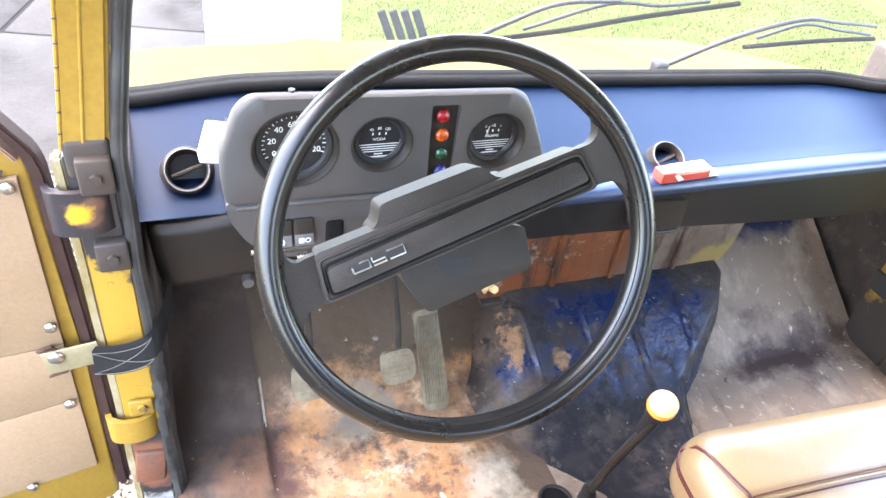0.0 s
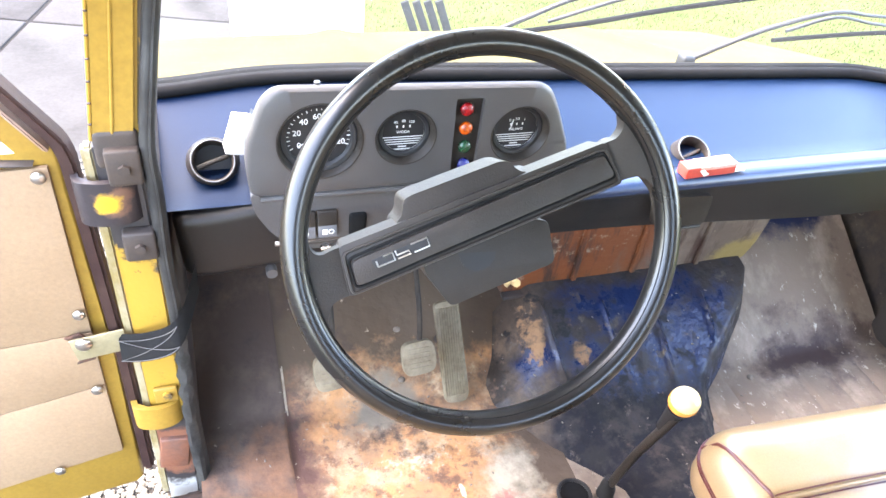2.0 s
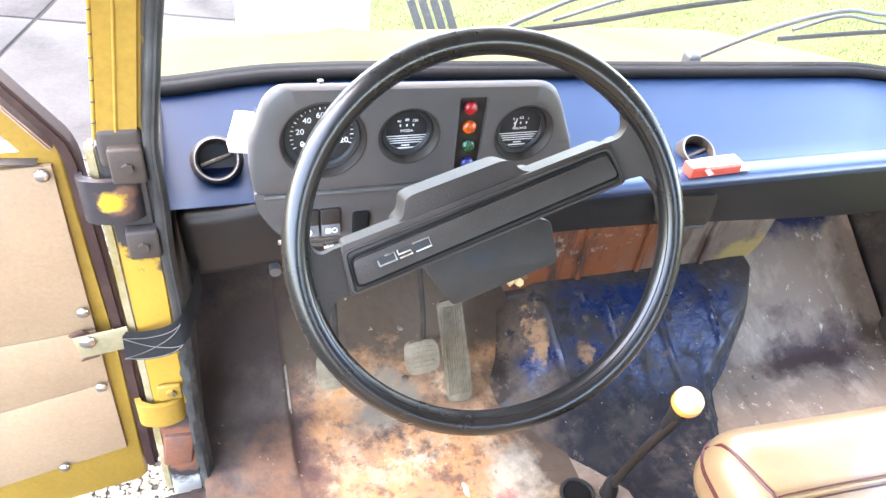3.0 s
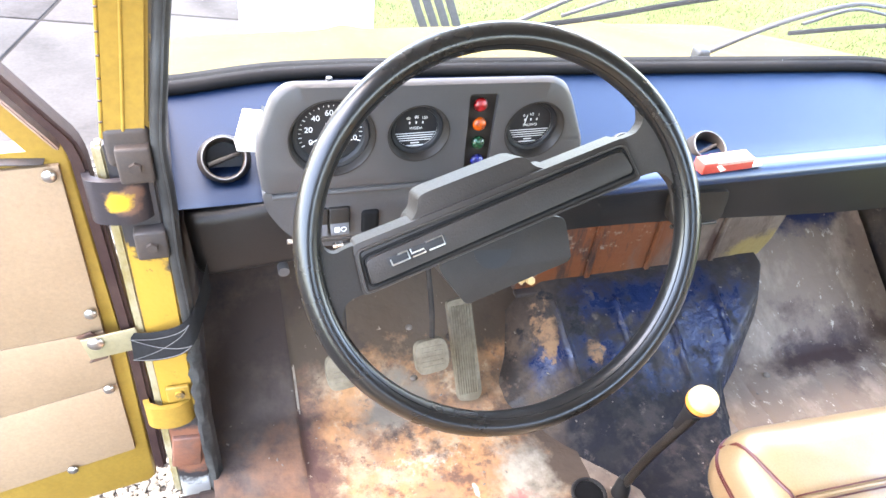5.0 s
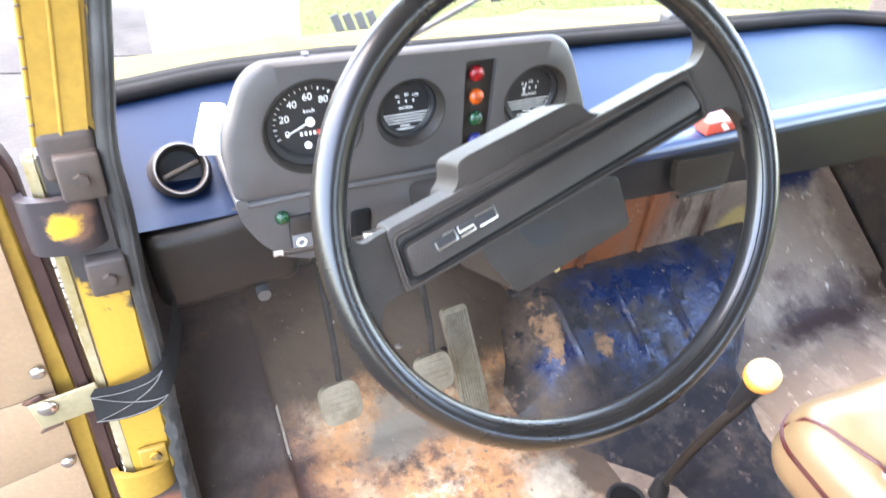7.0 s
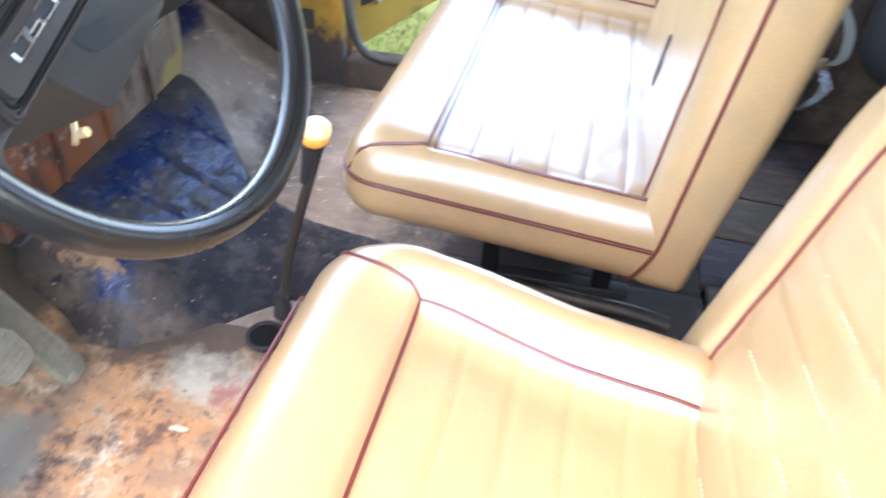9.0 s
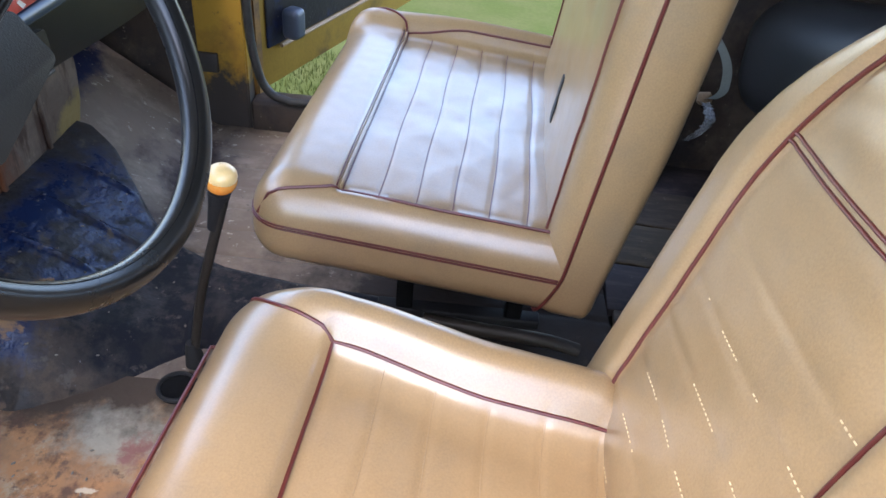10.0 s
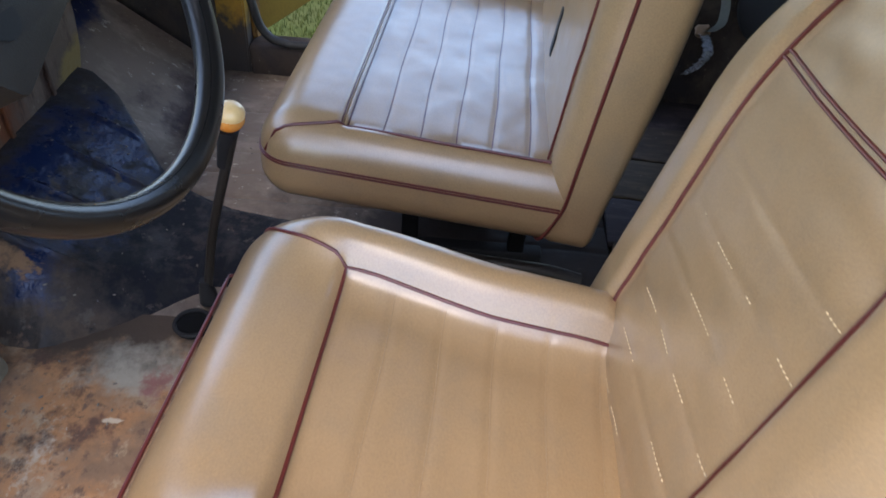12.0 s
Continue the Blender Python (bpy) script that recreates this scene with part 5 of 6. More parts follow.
tube(bm, [(0.040, -0.136, 0.463), (0.053, -0.13, 0.470), (0.066, -0.12, 0.476)], 0.0035, 8)
bmesh.ops.transform(bm, matrix=IN_COLUMN, verts=bm.verts)
part("clamp_bolt", bm, BRASS, column, "tarnished brass clamp bolt")
pull = thing("choke_knob", "small pale plastic pull knob under the knee bolster", "knob")
bm = bmesh.new()
tube(bm, [(-0.261, 0.030, 0.385), (-0.261, 0.045, 0.385)], 0.0085, 14)
part("cap", bm, GREY, pull)
bm = bmesh.new()
tube(bm, [(-0.261, 0.045, 0.385), (-0.261, 0.08, 0.392)], 0.004, 8)
part("stem", bm, BLACK, pull)

# ---- pedals and lever ----
for nm, x, y, z, top in (("brake_pedal", -0.014, 0.015, 0.157, (-0.012, 0.20, 0.42)), ("clutch_pedal", -0.172, 0.005, 0.166, (-0.165, 0.20, 0.44))):
    ped = thing(nm, "worn grey rubber pedal pad on a steel arm", "pedal")
    m = pose(x, y, z, 62, 0, 4)
    bm = bmesh.new()
    prism(bm, rounded([(-0.029, 0.030), (0.026, 0.032), (0.032, 0.0), (0.029, -0.030), (-0.028, -0.032), (-0.032, 0.0)], 0.016, 5), 0.014, m, 0.004)
    part("pad", bm, DULL, ped)
    for k in range(5):
        bm = bmesh.new()
        soft_box(bm, (0.040, 0.003, 0.0016), (0, -0.018 + 0.009 * k, 0.0002), 0.0006, 1)
        bmesh.ops.transform(bm, matrix=m, verts=bm.verts)
        part("tread", bm, DULL, ped)
    bm = bmesh.new()
    tube(bm, smooth_line([(x + 0.004, y + 0.022, z + 0.016), (x + 0.006, y + 0.06, z + 0.09), top], 5), 0.005, 8)
    part("arm", bm, material("rusty_steel_arm", (0.024, 0.019, 0.015), 0.8, spec=0.2, second=(0.06, 0.048, 0.036), scale=25, grain=140, bump=0.2), ped)
acc = thing("accelerator_pedal", "long ribbed grey rubber accelerator pedal", "pedal")
m = pose(0.066, 0.060, 0.108, 58, 0, 3)
bm = bmesh.new()
prism(bm, rounded([(-0.026, 0.098), (0.022, 0.100), (0.028, -0.092), (0.018, -0.104), (-0.020, -0.100)], 0.010, 4), 0.012, m, 0.003)
part("pad", bm, DULL, acc)
for k in range(9):
    bm = bmesh.new()
    soft_box(bm, (0.0026, 0.175, 0.0035), (-0.019 + 0.0048 * k, 0.0, 0.001), 0.001, 1)
    bmesh.ops.transform(bm, matrix=m, verts=bm.verts)
    part("rib", bm, DULL, acc)
bm = bmesh.new()
tube(bm, [(0.066, 0.085, 0.10), (0.066, 0.14, 0.06)], 0.008, 8)
part("hinge", bm, PRIMER, acc)

gear = thing("gear_lever", "black gear lever with an amber and cream knob", "gear lever")
KNOB = Vector((0.238, -0.327, 0.391))
BASE = Vector((0.272, -0.236, 0.03))
bm = bmesh.new()
tube(bm, smooth_line([BASE, BASE * 0.6 + KNOB * 0.4 + Vector((0.004, 0.004, 0)), KNOB - Vector((0, 0, 0.03))], 6), 0.0075, 10)
part("rod", bm, BLACK, gear)
bm = bmesh.new()
d = (KNOB - BASE).normalized()
tube(bm, [KNOB - d * 0.085, KNOB - d * 0.045, KNOB - d * 0.018], [0.009, 0.012, 0.0155], 14)
part("collar", bm, RUBBER, gear)
bm = bmesh.new()
bmesh.ops.create_uvsphere(bm, u_segments=24, v_segments=16, radius=0.0208, matrix=Matrix.Translation(KNOB) @ Matrix.Diagonal((1, 1, 0.92, 1)))
part("knob", bm, AMBER, gear, "amber knob")
bm = bmesh.new()
bmesh.ops.create_uvsphere(bm, u_segments=24, v_segments=16, radius=0.0200, matrix=Matrix.Translation(KNOB + Vector((-0.001, -0.002, 0.0075))) @ Matrix.Diagonal((1, 1, 0.85, 1)))
part("knob_cap", bm, CREAM, gear, "cream translucent cap")
bm = bmesh.new()
tube(bm, [BASE + Vector((0, 0, -0.02)), BASE + Vector((0, 0, 0.0)), BASE + Vector((-0.003, 0, 0.012)), BASE + Vector((-0.004, 0, 0.03))], [0.016, 0.014, 0.012, 0.0085], 20)
part("boot", bm, RUBBER, gear, "black rubber boot")
plug = thing("floor_grommet", "black rubber grommet ring in the floor", "grommet")
bm = bmesh.new()
tube(bm, [(0.216 + 0.029 * math.cos(a), -0.226 + 0.029 * math.sin(a), 0.013) for a in steps(0, 2 * math.pi, 32)[:-1]], 0.0035, 8, True)
part("ring", bm, RUBBER, plug)
bm = bmesh.new()
disc(bm, (0.216, -0.226, 0.007), 0.028, None, 28, 0.008)
part("cap", bm, GASKET, plug)


# ---- seats ----
def narrowed(y, wide, shoulder):
    """How far a backrest draws in towards its top, as a factor on its width."""
    return 1 - min(0.14, shoulder * max(0.0, y - 0.03) ** 2) / (wide / 2)


def seat_pad(name, parent, place, wide, deep, thick, r, inner, pleats, dip=0.010, groove=0.0018, bolster=0.0, far=0.0, taper=0.0, front=0.0, shoulder=0.0):
    """A stitched pad: x across, y along, top at z = thick / 2. inner = (x0, x1, y0, y1) of its pleated panel."""
    x0, x1, y0, y1 = inner

    def crown(x, y):
        e = 0.012
        xr = x1 - taper * ease(y1, y1 - 0.17, y)
        a = ease(x0 - e, x0 + e, x) * ease(xr + e, xr - e, x) * ease(y0 - e, y0 + e, y) * ease(y1 + e, y1 - e, y)
        d = max(abs(x) / (wide / 2), abs(y) / (deep / 2))
        z = -dip * a + 0.010 * (1 - min(1.0, d) ** 4)
        z += bolster * math.exp(-((abs(x) - (xr + 0.038)) / 0.042) ** 2) * ease(0.25, 0.13, y) * (1 - 0.35 * ease(-0.12, -0.24, y))
        z += far * math.exp(-((x - (x1 + 0.034)) / 0.030) ** 2) * (1 - 0.3 * ease(0.0, 0.22, y))
        z += front * ease(y1 - 0.012, y1 + 0.055, y)
        z += 0.0016 * noise.noise((x * 17, y * 31, 6.0 + wide)) * a
        for yy in pleats:
            z -= groove * math.exp(-((y - yy + 0.0012 * math.sin(x * 23 + yy * 90)) / 0.0045) ** 2) * a
        z += 0.003 * a * noise.noise((x * 8, y * 8, 2.0 + wide)) + 0.0004 * noise.noise((x * 45, y * 45, 1.0))
        for ex in (x0, xr):
            z -= min(0.005, dip * 0.5) * math.exp(-((x - ex) / 0.008) ** 2) * ease(y0 - 0.01, y0, y) * ease(y1 + 0.01, y1, y)
        for ey in (y0, y1):
            z -= min(0.005, dip * 0.5) * math.exp(-((y - ey) / 0.008) ** 2) * ease(x0 - 0.01, x0, x) * ease(x1 + 0.01, x1, x)
        return z

    def bend(p):
        w = ease(-thick * 0.1, thick / 2 - r * 0.6, p.z)
        return Vector((p.x * narrowed(p.y, wide, shoulder), p.y, p.z + crown(p.x, p.y) * w))

    bm = bmesh.new()
    soft_box(bm, (wide, deep, thick), (0, 0, 0), r, 8, bend=bend, cuts=(int(wide / 0.008), int(deep / 0.005), 2))
    bmesh.ops.transform(bm, matrix=place, verts=bm.verts)
    body = part(name, bm, TAN, parent)

    def top(x, y, lift=0.001):
        hx, hy = wide / 2 - r, deep / 2 - r
        ox, oy = max(0.0, abs(x) - hx), max(0.0, abs(y) - hy)
        o = min(r, math.hypot(ox, oy))
        z = thick / 2 - r + math.sqrt(max(0.0, r * r - o * o))
        return place @ Vector((x * narrowed(y, wide, shoulder), y, z + crown(x, y) * ease(-thick * 0.1, thick / 2 - r * 0.6, z) + lift))

    return body, top, crown


def piping(line, parent, r=0.0021, name="piping"):
    bm = bmesh.new()
    tube(bm, line, r, 8)
    return part(name, bm, PIPING, parent, "dark maroon piping")


def rim_line(place, wide, deep, r, z, a0, a1, off=0.001, n=80, shoulder=0.0):
    """A line round the side of a pad at the height z, from turn a0 to a1 of its outline (0..4, from the front left corner)."""
    hx, hy = wide / 2 + off, deep / 2 + off
    pts = []
    corner = [(-hx, hy), (hx, hy), (hx, -hy), (-hx, -hy)]
    for i in range(n + 1):
        s = a0 + (a1 - a0) * i / n
        k = int(math.floor(s)) % 4
        t = s - math.floor(s)
        a, b = corner[k], corner[(k + 1) % 4]
        x, y = a[0] + (b[0] - a[0]) * t, a[1] + (b[1] - a[1]) * t
        cx, cy = max(-hx + r, min(hx - r, x)), max(-hy + r, min(hy - r, y))
        d = Vector((x - cx, y - cy))
        if d.length > 1e-6:
            d = d.normalized() * min(r, max(abs(x - cx), abs(y - cy)))
        pts.append(place @ Vector(((cx + d.x) * narrowed(cy + d.y, wide, shoulder), cy + d.y, z(cy + d.y) if callable(z) else z)))
    return pts


def legs(parent, x0, x1, y0, y1, z):
    # legs and frame near black, so they sink into the shade under the seat
    for x in (x0, x1):
        for y in (y0, y1):
            bm = bmesh.new()
            soft_box(bm, (0.025, 0.03, z), (x, y, z / 2 - 0.01), 0.004, 2)
            part("leg", bm, GASKET, parent)
        bm = bmesh.new()
        soft_box(bm, (0.03, y0 - y1 + 0.1, 0.02), (x, (y0 + y1) / 2, 0.012), 0.004, 2)
        part("rail", bm, RUBBER, parent, "black steel seat rail")
    bm = bmesh.new()
    soft_box(bm, (x1 - x0 + 0.03, y0 - y1 + 0.03, 0.03), ((x0 + x1) / 2, (y0 + y1) / 2, z), 0.006, 2)
    part("base_frame", bm, GASKET, parent)
    # added black box that stands in for the deep shade below the cushion
    bm = bmesh.new()
    soft_box(bm, (x1 - x0 - 0.18, y0 - y1 - 0.06, z - 0.06), ((x0 + x1) / 2, (y0 + y1) / 2, z / 2 - 0.01), 0.01, 3)
    part("gap_shade_box", bm, GASKET, parent, "black box standing in for the shaded gap under the seat")


def leaning(at, back):
    """The axes of a backrest: x to the left, y up its length, z out of its front, leaning back by so many degrees."""
    s_, c_ = math.sin(radians(back)), math.cos(radians(back))
    return Matrix(((-1, 0, 0, at[0]), (0, -s_, c_, at[1]), (0, c_, s_, at[2]), (0, 0, 0, 1)))


# driver seat
driver = thing("driver_seat", "tan vinyl driver seat with maroon piping and pleated centre", "seat")
legs(driver, -0.26, -0.03, -0.47, -0.74, 0.20)
DW, DD, DT = 0.45, 0.505, 0.14
DP = Matrix.Translation((-0.017, -0.510, 0)) @ Matrix.Rotation(radians(-3.5), 4, "Z") @ pose(-0.148, -0.127, 0.272, 8.5, 0, 0)
inner = (-0.156, 0.148, -0.245, 0.132)
body, top, _ = seat_pad("cushion", driver, DP, DW, DD, DT, 0.055, inner, [0.130 - 0.056 * k for k in range(1, 6)], 0.012, 0.0018, 0.044, 0.0, 0.026, 0.010)
x0, x1, y0, y1 = inner
piping([top(x0, y) for y in steps(-0.225, y1, 20)] + [top(x, y1) for x in steps(x0, x1, 20)[1:]] + [top(x1 - 0.026 * ease(y1, y1 - 0.17, y), y) for y in steps(y1, -0.225, 20)[1:]], driver)
piping([top(x1 + (0.2085 - x1) * t - 0.010 * math.sin(math.pi * t), y1 + (0.2365 - y1) * t + 0.020 * math.sin(math.pi * t)) for t in steps(0, 1, 12)], driver)
piping([top(x0 - (0.2085 + x0) * t, y1 + (0.2365 - y1) * t) for t in steps(0, 1, 12)], driver)
edge = [DP.inverted() @ p for p in rim_line(DP, DW, DD, 0.055, 0.012, -0.85, 1.85, 0.003)]
piping([DP @ (p + Vector((0, -0.002, 0.031)) * ease(0.13, 0.235, p.y)) for p in edge if p.x < 0.150 or p.y < 0.1], driver, 0.0021)
for v in body.data.vertices:
    p = DP.inverted() @ v.co
    if p.z > 0.02 and p.x > 0.105 and p.y < -0.12:
        near = ease(0.115, 0.155, p.x) * ease(-0.13, -0.19, p.y)
        v.co.z += near * 0.0065 * math.sin(95 * (p.y + 0.55 * p.x) + 3 * noise.noise((p.x * 20, p.y * 20, 3.0)))
for k in range(1, 6):
    bm = bmesh.new()
    y = 0.130 - 0.056 * k
    tube(bm, [top(x, y - 0.0012 * math.sin(x * 23 + y * 90), 0.0002) for x in steps(x0 + 0.005, x1 - 0.005 - 0.026 * ease(y1, y1 - 0.17, y), 40)], 0.0006, 5)
    part("stitching", bm, TAN, driver)
BW, BD, BT = 0.45, 0.66, 0.11
BP = leaning((-0.144, -0.926, 0.545), 14.8) @ Matrix.Rotation(radians(3.0), 4, "Z") @ Matrix.Translation((0, 0, 0.015))
binner = (-0.131, 0.130, -0.30, 0.262)
BL_ = [-0.30 + 0.052 * k for k in range(1, 7)]
body, top, _ = seat_pad("backrest", driver, BP, BW, BD, BT, 0.05, binner, BL_, 0.012, 0.0011, shoulder=4.0)
x0, x1, y0, y1 = binner
piping([top(x1, y) for y in steps(-0.295, y1, 30)] + [top(x, y1) for x in steps(x1, x0, 20)[1:]] + [top(x0, y) for y in steps(y1, -0.295, 30)[1:]], driver)
for s in (-0.0034, 0.0034):
    piping([top(x, 0.100 - 0.002 * math.sin(math.pi * (x - x0) / (x1 - x0)) + s) for x in steps(x0, x1, 30)], driver, 0.0016)
piping(rim_line(BP, BW, BD, 0.05, -0.005, -1.05, 2.05, 0.001, 120, 4.0), driver)
for k, y in enumerate(BL_):
    bm = bmesh.new()
    for x in steps(x0 + 0.012, x1 - 0.012, 44):
        if noise.noise((x * 22, y * 50, 8.0)) > 0.10:
            yy = y - 0.0012 * math.sin(x * 23 + y * 90)
            tube(bm, [top(x, yy, 0.0003), top(x + 0.003, yy, 0.0003)], 0.0007, 5)
    tagged(part("stitching", bm, STITCH, driver), "pale loose stitches", kind="stuff")

# passenger bench
bench = thing("bench_seat", "wide tan vinyl passenger bench with maroon piping and pleats", "bench seat")
legs(bench, 0.46, 0.84, -0.56, -0.76, 0.185)
TURNED = Matrix.Translation((0.245, -0.6, 0)) @ Matrix.Rotation(radians(-3), 4, "Z") @ Matrix.Translation((-0.245, 0.6, 0))
PW, PD, PT = 0.70, 0.507, 0.14
PP = TURNED @ pose(0.595, -0.594, 0.2875, 4.5, 0, 0)
inner = (-0.308, 0.285, -0.235, 0.130)
body, top, _ = seat_pad("cushion", bench, PP, PW, PD, PT, 0.055, inner, [0.130 - 0.0525 * k for k in range(1, 6)], 0.012, 0.0022, 0.0, 0.048)
x0, x1, y0, y1 = inner
sag = lambda y: 0.010 * ease(0.13, 0.0, y)
piping([top(x0 - (0.3345 + x0) * t, y1 + (0.2372 - y1) * t ** 1.6) for t in steps(1, 0, 12)] + [top(x0 - sag(y), y) for y in steps(y1, -0.225, 24)[1:]], bench, 0.0024)
piping([top(x1 + (0.3345 - x1) * t, y1 + (0.2372 - y1) * t ** 1.6) for t in steps(1, 0, 12)] + [top(x1 + sag(y), y) for y in steps(y1, -0.225, 24)[1:]], bench, 0.0024)
bm = bmesh.new()
tube(bm, [top(x, y1 + 0.0015, 0.0012) for x in steps(x0, x1, 60)], 0.0030, 8)
part("bead", bm, TAN, bench, "tan beading across the front of the panel")
for s in (-0.0030, 0.0058):
    piping([top(x, y1 + s, 0.0006) for x in steps(x0, x1, 60)], bench, 0.0011)
for s in (0.0, -0.0048):
    piping(rim_line(PP, PW, PD, 0.055, 0.012 + s, -0.87, 1.87, 0.0005, 120), bench, 0.0017)
for k in range(1, 6):
    bm = bmesh.new()
    y = 0.130 - 0.0525 * k
    tube(bm, [top(x, y - 0.0012 * math.sin(x * 23 + y * 90), 0.0004) for x in steps(x0 + 0.005, x1 - 0.005, 80)], 0.0008, 5)
    part("stitching", bm, PIPING, bench)
QW, QD, QT = 0.70, 0.66, 0.126
QP = TURNED @ leaning((0.595, -0.830, 0.535), 6) @ Matrix.Translation((0, 0, -0.018))
binner = (-0.30, 0.30, -0.30, 0.25)
body, top, _ = seat_pad("backrest", bench, QP, QW, QD, QT, 0.036, binner, [], 0.0)
for v in body.data.vertices:
    p = QP.inverted() @ v.co
    if p.z < 0:
        p.z *= 0.72 - 0.30 * ease(0.0, -0.33, p.y)
        v.co = QP @ p
x0, x1, y0, y1 = binner
piping([top(x0, y) for y in steps(-0.295, y1, 30)] + [top(x, y1) for x in steps(x0, x1, 30)[1:]] + [top(x1, y) for y in steps(y1, -0.295, 30)[1:]], bench, 0.0022)
piping(rim_line(QP, QW, QD, 0.036, lambda y: 0.034 + 0.022 * ease(-0.24, -0.34, y), -1.08, 2.08, 0.0005, 140), bench, 0.0026)
bm = bmesh.new()
tube(bm, smooth_line([(0.352, -0.60, 0.085), (0.340, -0.70, 0.085), (0.332, -0.80, 0.083), (0.330, -0.86, 0.070)], 6), 0.012, 10)
part("runner", bm, BLACK, bench, "glossy black tubular runner")
bm = bmesh.new()
SLOTM = QP @ Matrix.Translation((0.057, -0.12, QT / 2 + 0.0125))
prism(bm, rounded([(-0.010, 0.040), (0.010, 0.040), (0.014, -0.040), (-0.014, -0.040)], 0.008, 5), 0.012, SLOTM, 0.002)
part("strap_slot", bm, DIAL, bench, "dark slot in the backrest cover")

# ---- loose things ----
pack = thing("cigarette_packet", "red and white card packet on the dashboard ledge", "packet", pose(0.446, 0.014, 0.5240, 0, 0, 3))
bm = bmesh.new()
soft_box(bm, (0.100, 0.026, 0.020), (0, 0, 0), 0.002, 2)
part("box", bm, RED, pack)
# overexposed top of the packet, its glare put into a paler colour
bm = bmesh.new()
soft_box(bm, (0.074, 0.0266, 0.0070), (0.012, 0, 0.0070), 0.001, 2)
part("label", bm, material("glare_pink_card", (0.62, 0.28, 0.23), 0.5, second=(0.7, 0.5, 0.45), scale=40, grain=150, bump=0.03), pack, "upper face painted pale for its glare")
bm = bmesh.new()
prism(bm, [(-0.014, 0.006), (0.0, -0.005), (-0.010, -0.008), (-0.022, 0.004)], 0.0006, Matrix.Translation((-0.004, -0.0134, 0.0)) @ FRONT @ Matrix.Translation((0, 0, 0.0004)))
part("emblem", bm, WHITE, pack, "plain white emblem")
bm = bmesh.new()
soft_box(bm, (0.022, 0.020, 0.004), (0.060, -0.002, -0.0070), 0.001, 2)
part("foil_flap", bm, WHITE, pack, "torn white foil flap")
matches = thing("matchbox", "plain white card box wedged behind the cluster", "box", pose(-0.2915, 0.060, 0.612, 12, 14, 8))
bm = bmesh.new()
soft_box(bm, (0.026, 0.022, 0.056), (0, 0, 0), 0.002, 2)
part("sleeve", bm, WHITE, matches)


WIPER = material("dull_wiper_metal", (0.016, 0.016, 0.0165), 0.5, 0.0, spec=0.4, second=(0.005, 0.005, 0.005), scale=25, grain=200, bump=0.05)


def wiper(arm, blade, fork):
    w = thing("wiper", "grey metal windscreen wiper with a black blade on the glass", "wiper", group="wipers")
    bm = bmesh.new()
    line = smooth_line(arm, 6)
    tube(bm, line, [0.0050 - 0.002 * i / len(line) for i in range(len(line))], 8)
    part("arm", bm, WIPER, w)
    bm = bmesh.new()
    soft_box(bm, (0.03, 0.03, 0.03), arm[0], 0.008, 3)
    part("pivot", bm, WIPER, w)
    bm = bmesh.new()
    tube(bm, smooth_line(fork, 6), 0.0032, 8)
    part("bracket", bm, WIPER, w)
    bm = bmesh.new()
    tube(bm, smooth_line(blade, 8), 0.0046, 8)
    part("blade", bm, GASKET, w, "black rubber blade")


wiper([(0.030, 0.345, 0.555), (0.12, 0.315, 0.610), (0.211, 0.290, 0.665), (0.296, 0.268, 0.708), (0.414, 0.262, 0.714)],
      [(0.181, 0.292, 0.637), (0.32, 0.280, 0.657), (0.458, 0.267, 0.683), (0.657, 0.250, 0.713)],
      [(0.250, 0.292, 0.655), (0.40, 0.276, 0.704), (0.50, 0.268, 0.703), (0.60, 0.262, 0.712)])
wiper([(0.604, 0.345, 0.543), (0.738, 0.315, 0.616), (0.875, 0.295, 0.658), (0.98, 0.300, 0.648), (1.09, 0.300, 0.638)],
      [(0.771, 0.315, 0.596), (0.95, 0.310, 0.605), (1.10, 0.300, 0.612)],
      [(0.80, 0.318, 0.612), (0.90, 0.308, 0.642), (1.00, 0.308, 0.628), (1.09, 0.305, 0.618)])
film = thing("plastic_film", "crumpled clear plastic film tied to the seat belt", "plastic film")
bm = bmesh.new()
line = smooth_line([(0.985, -1.172, 0.250), (0.945, -1.168, 0.250), (0.905, -1.165, 0.240), (0.93, -1.16, 0.20), (1.0, -1.16, 0.142)], 10)
rows_ = []
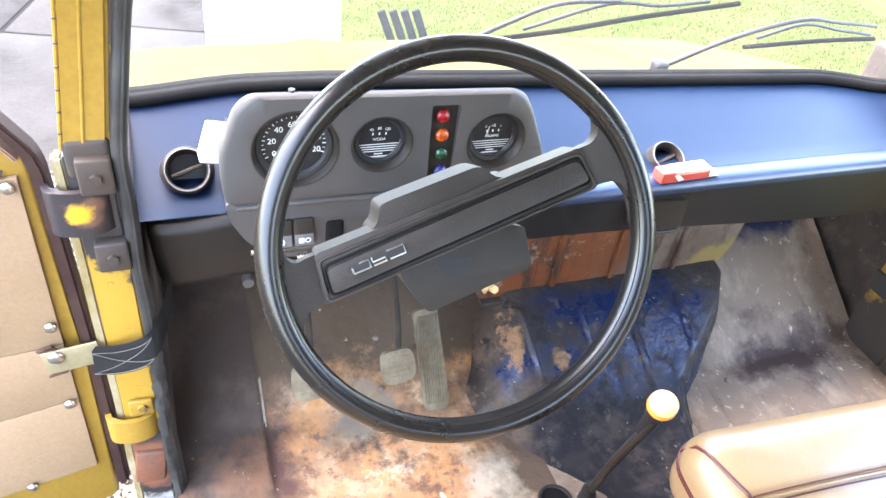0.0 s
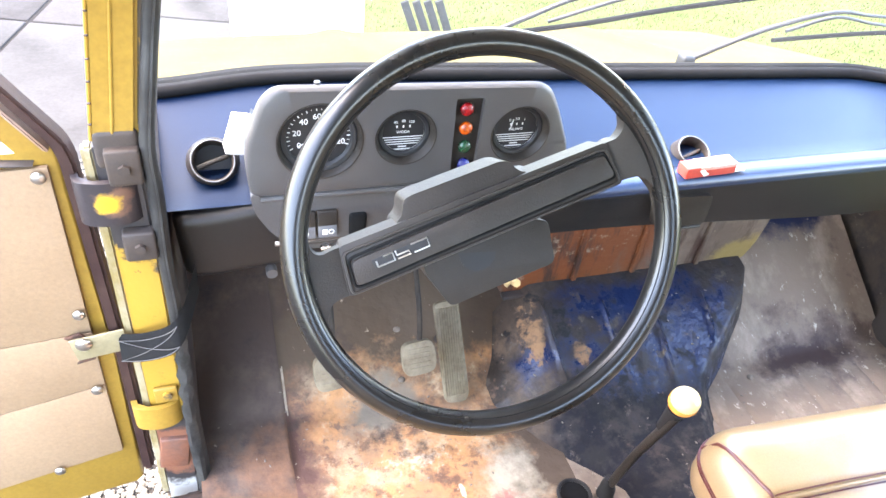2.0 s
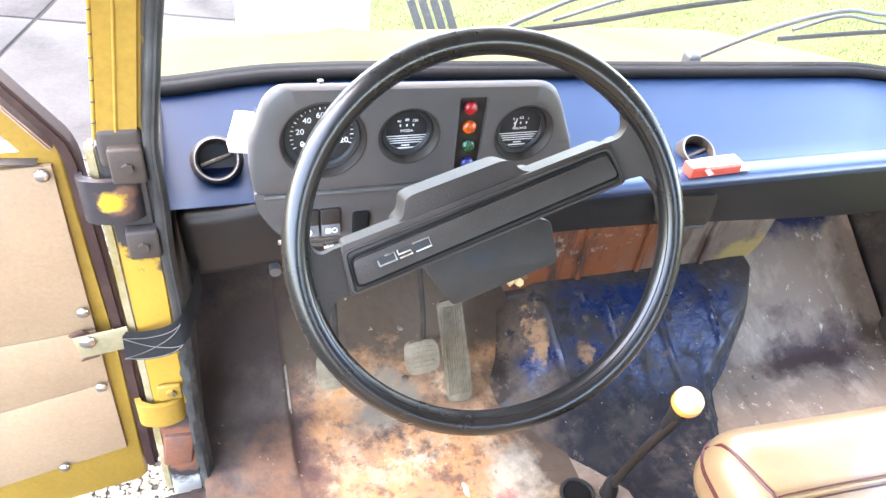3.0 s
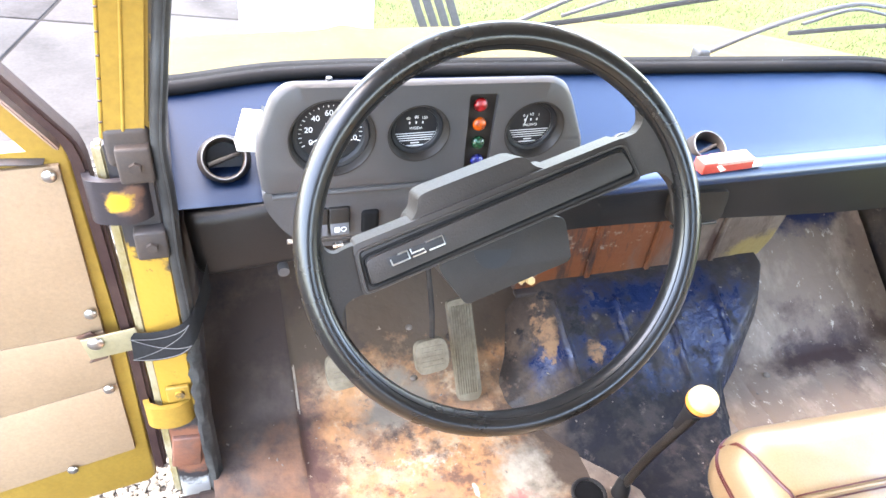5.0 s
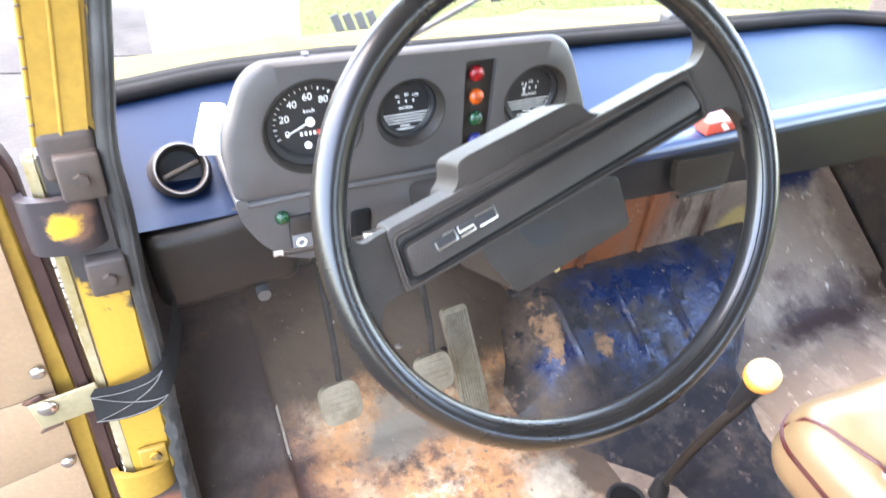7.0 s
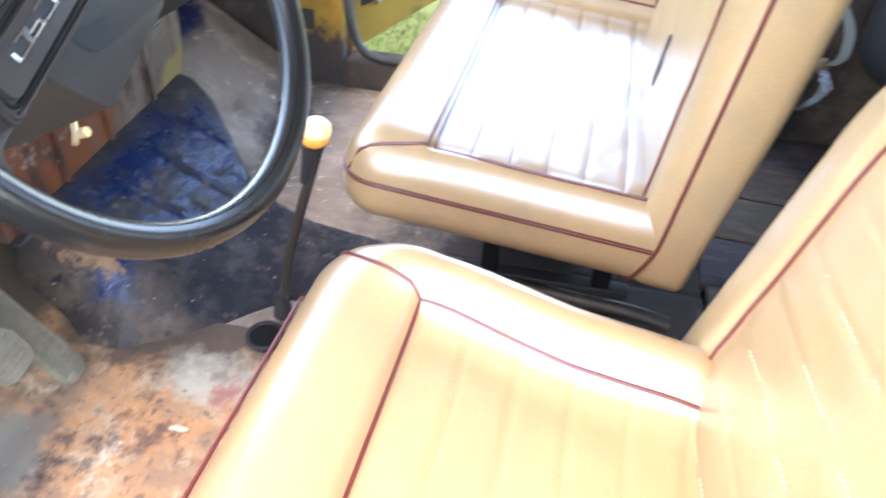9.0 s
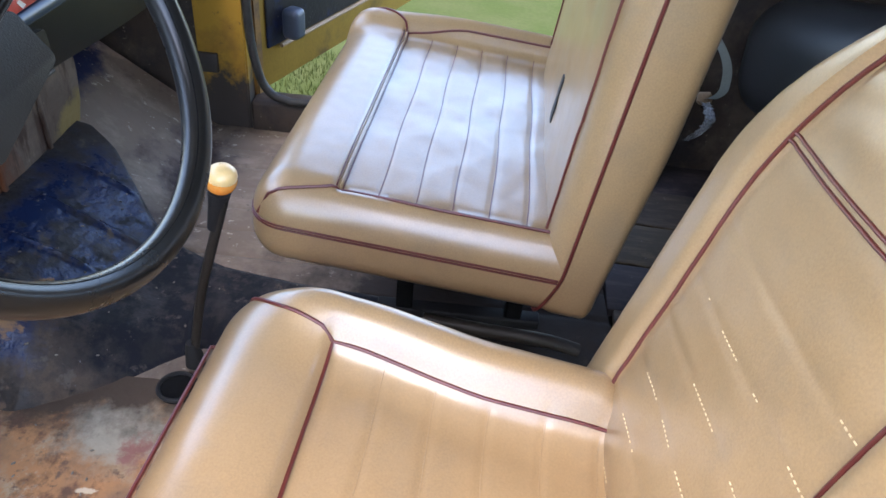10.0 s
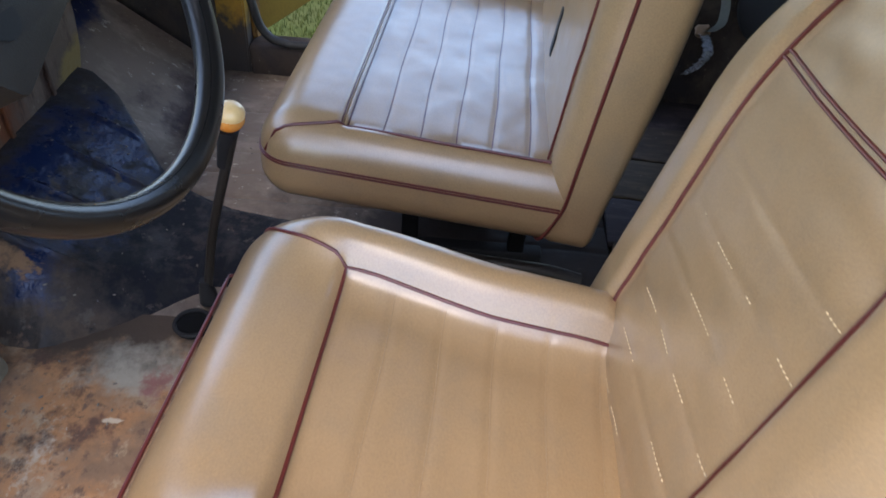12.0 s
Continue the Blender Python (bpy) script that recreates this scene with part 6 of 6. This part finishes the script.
for i, p in enumerate(line):
    w = 0.010 + 0.007 * noise.noise((i * 0.4, 0, 0))
    rows_.append([bm.verts.new(p + Vector((0.012 * noise.noise((i * 0.7, k, 1)), (k - 2) * w * 0.5 + 0.010 * noise.noise((i * 0.9, k * 0.8, 5)), 0.006 * noise.noise((i * 0.6, k, 9))))) for k in range(5)])
for a, c in zip(rows_, rows_[1:]):
    for k in range(4):
        bm.faces.new((a[k], a[k + 1], c[k + 1], c[k]))
bmesh.ops.solidify(bm, geom=list(bm.faces), thickness=0.0006)
part("sheet", bm, CLEAR, film)
bm = bmesh.new()
bmesh.ops.create_icosphere(bm, subdivisions=2, radius=0.018, matrix=Matrix.Translation((0.998, -1.172, 0.252)) @ Matrix.Diagonal((1.2, 1, 0.7, 1)))
for v in bm.verts:
    v.co += v.normal * 0.012 * noise.noise(v.co * 60)
part("knot", bm, CARD, film, "pale knotted end")
belt = thing("seat_belt", "pale grey seat belt webbing hanging behind the bench", "seat belt")
bm = bmesh.new()
line = smooth_line([(0.99, -0.93, 0.62), (0.95, -1.05, 0.50), (0.935, -1.16, 0.38), (0.918, -1.178, 0.315), (0.95, -1.176, 0.275), (0.995, -1.172, 0.252)], 8)
rows_ = [[bm.verts.new(p + Vector((0, k * 0.010, 0))) for k in (-1, 0, 1)] for p in line]
for a, c in zip(rows_, rows_[1:]):
    for k in range(2):
        bm.faces.new((a[k], a[k + 1], c[k + 1], c[k]))
bmesh.ops.solidify(bm, geom=list(bm.faces), thickness=0.002)
part("webbing", bm, material("pale_webbing", (0.46, 0.48, 0.43), 0.8, grain=300, bump=0.3), belt)

for x in (0.10, 0.655):
    jet = thing("washer_jet", "small black washer jet on the hood", "washer jet", group="washer jets")
    bm = bmesh.new()
    tube(bm, [(x, 0.34, hood_shape(x, 0.34) - 0.004), (x, 0.34, hood_shape(x, 0.34) + 0.006), (x, 0.337, hood_shape(x, 0.34) + 0.014)], [0.009, 0.007, 0.003], 12)
    part("nozzle", bm, RUBBER, jet)
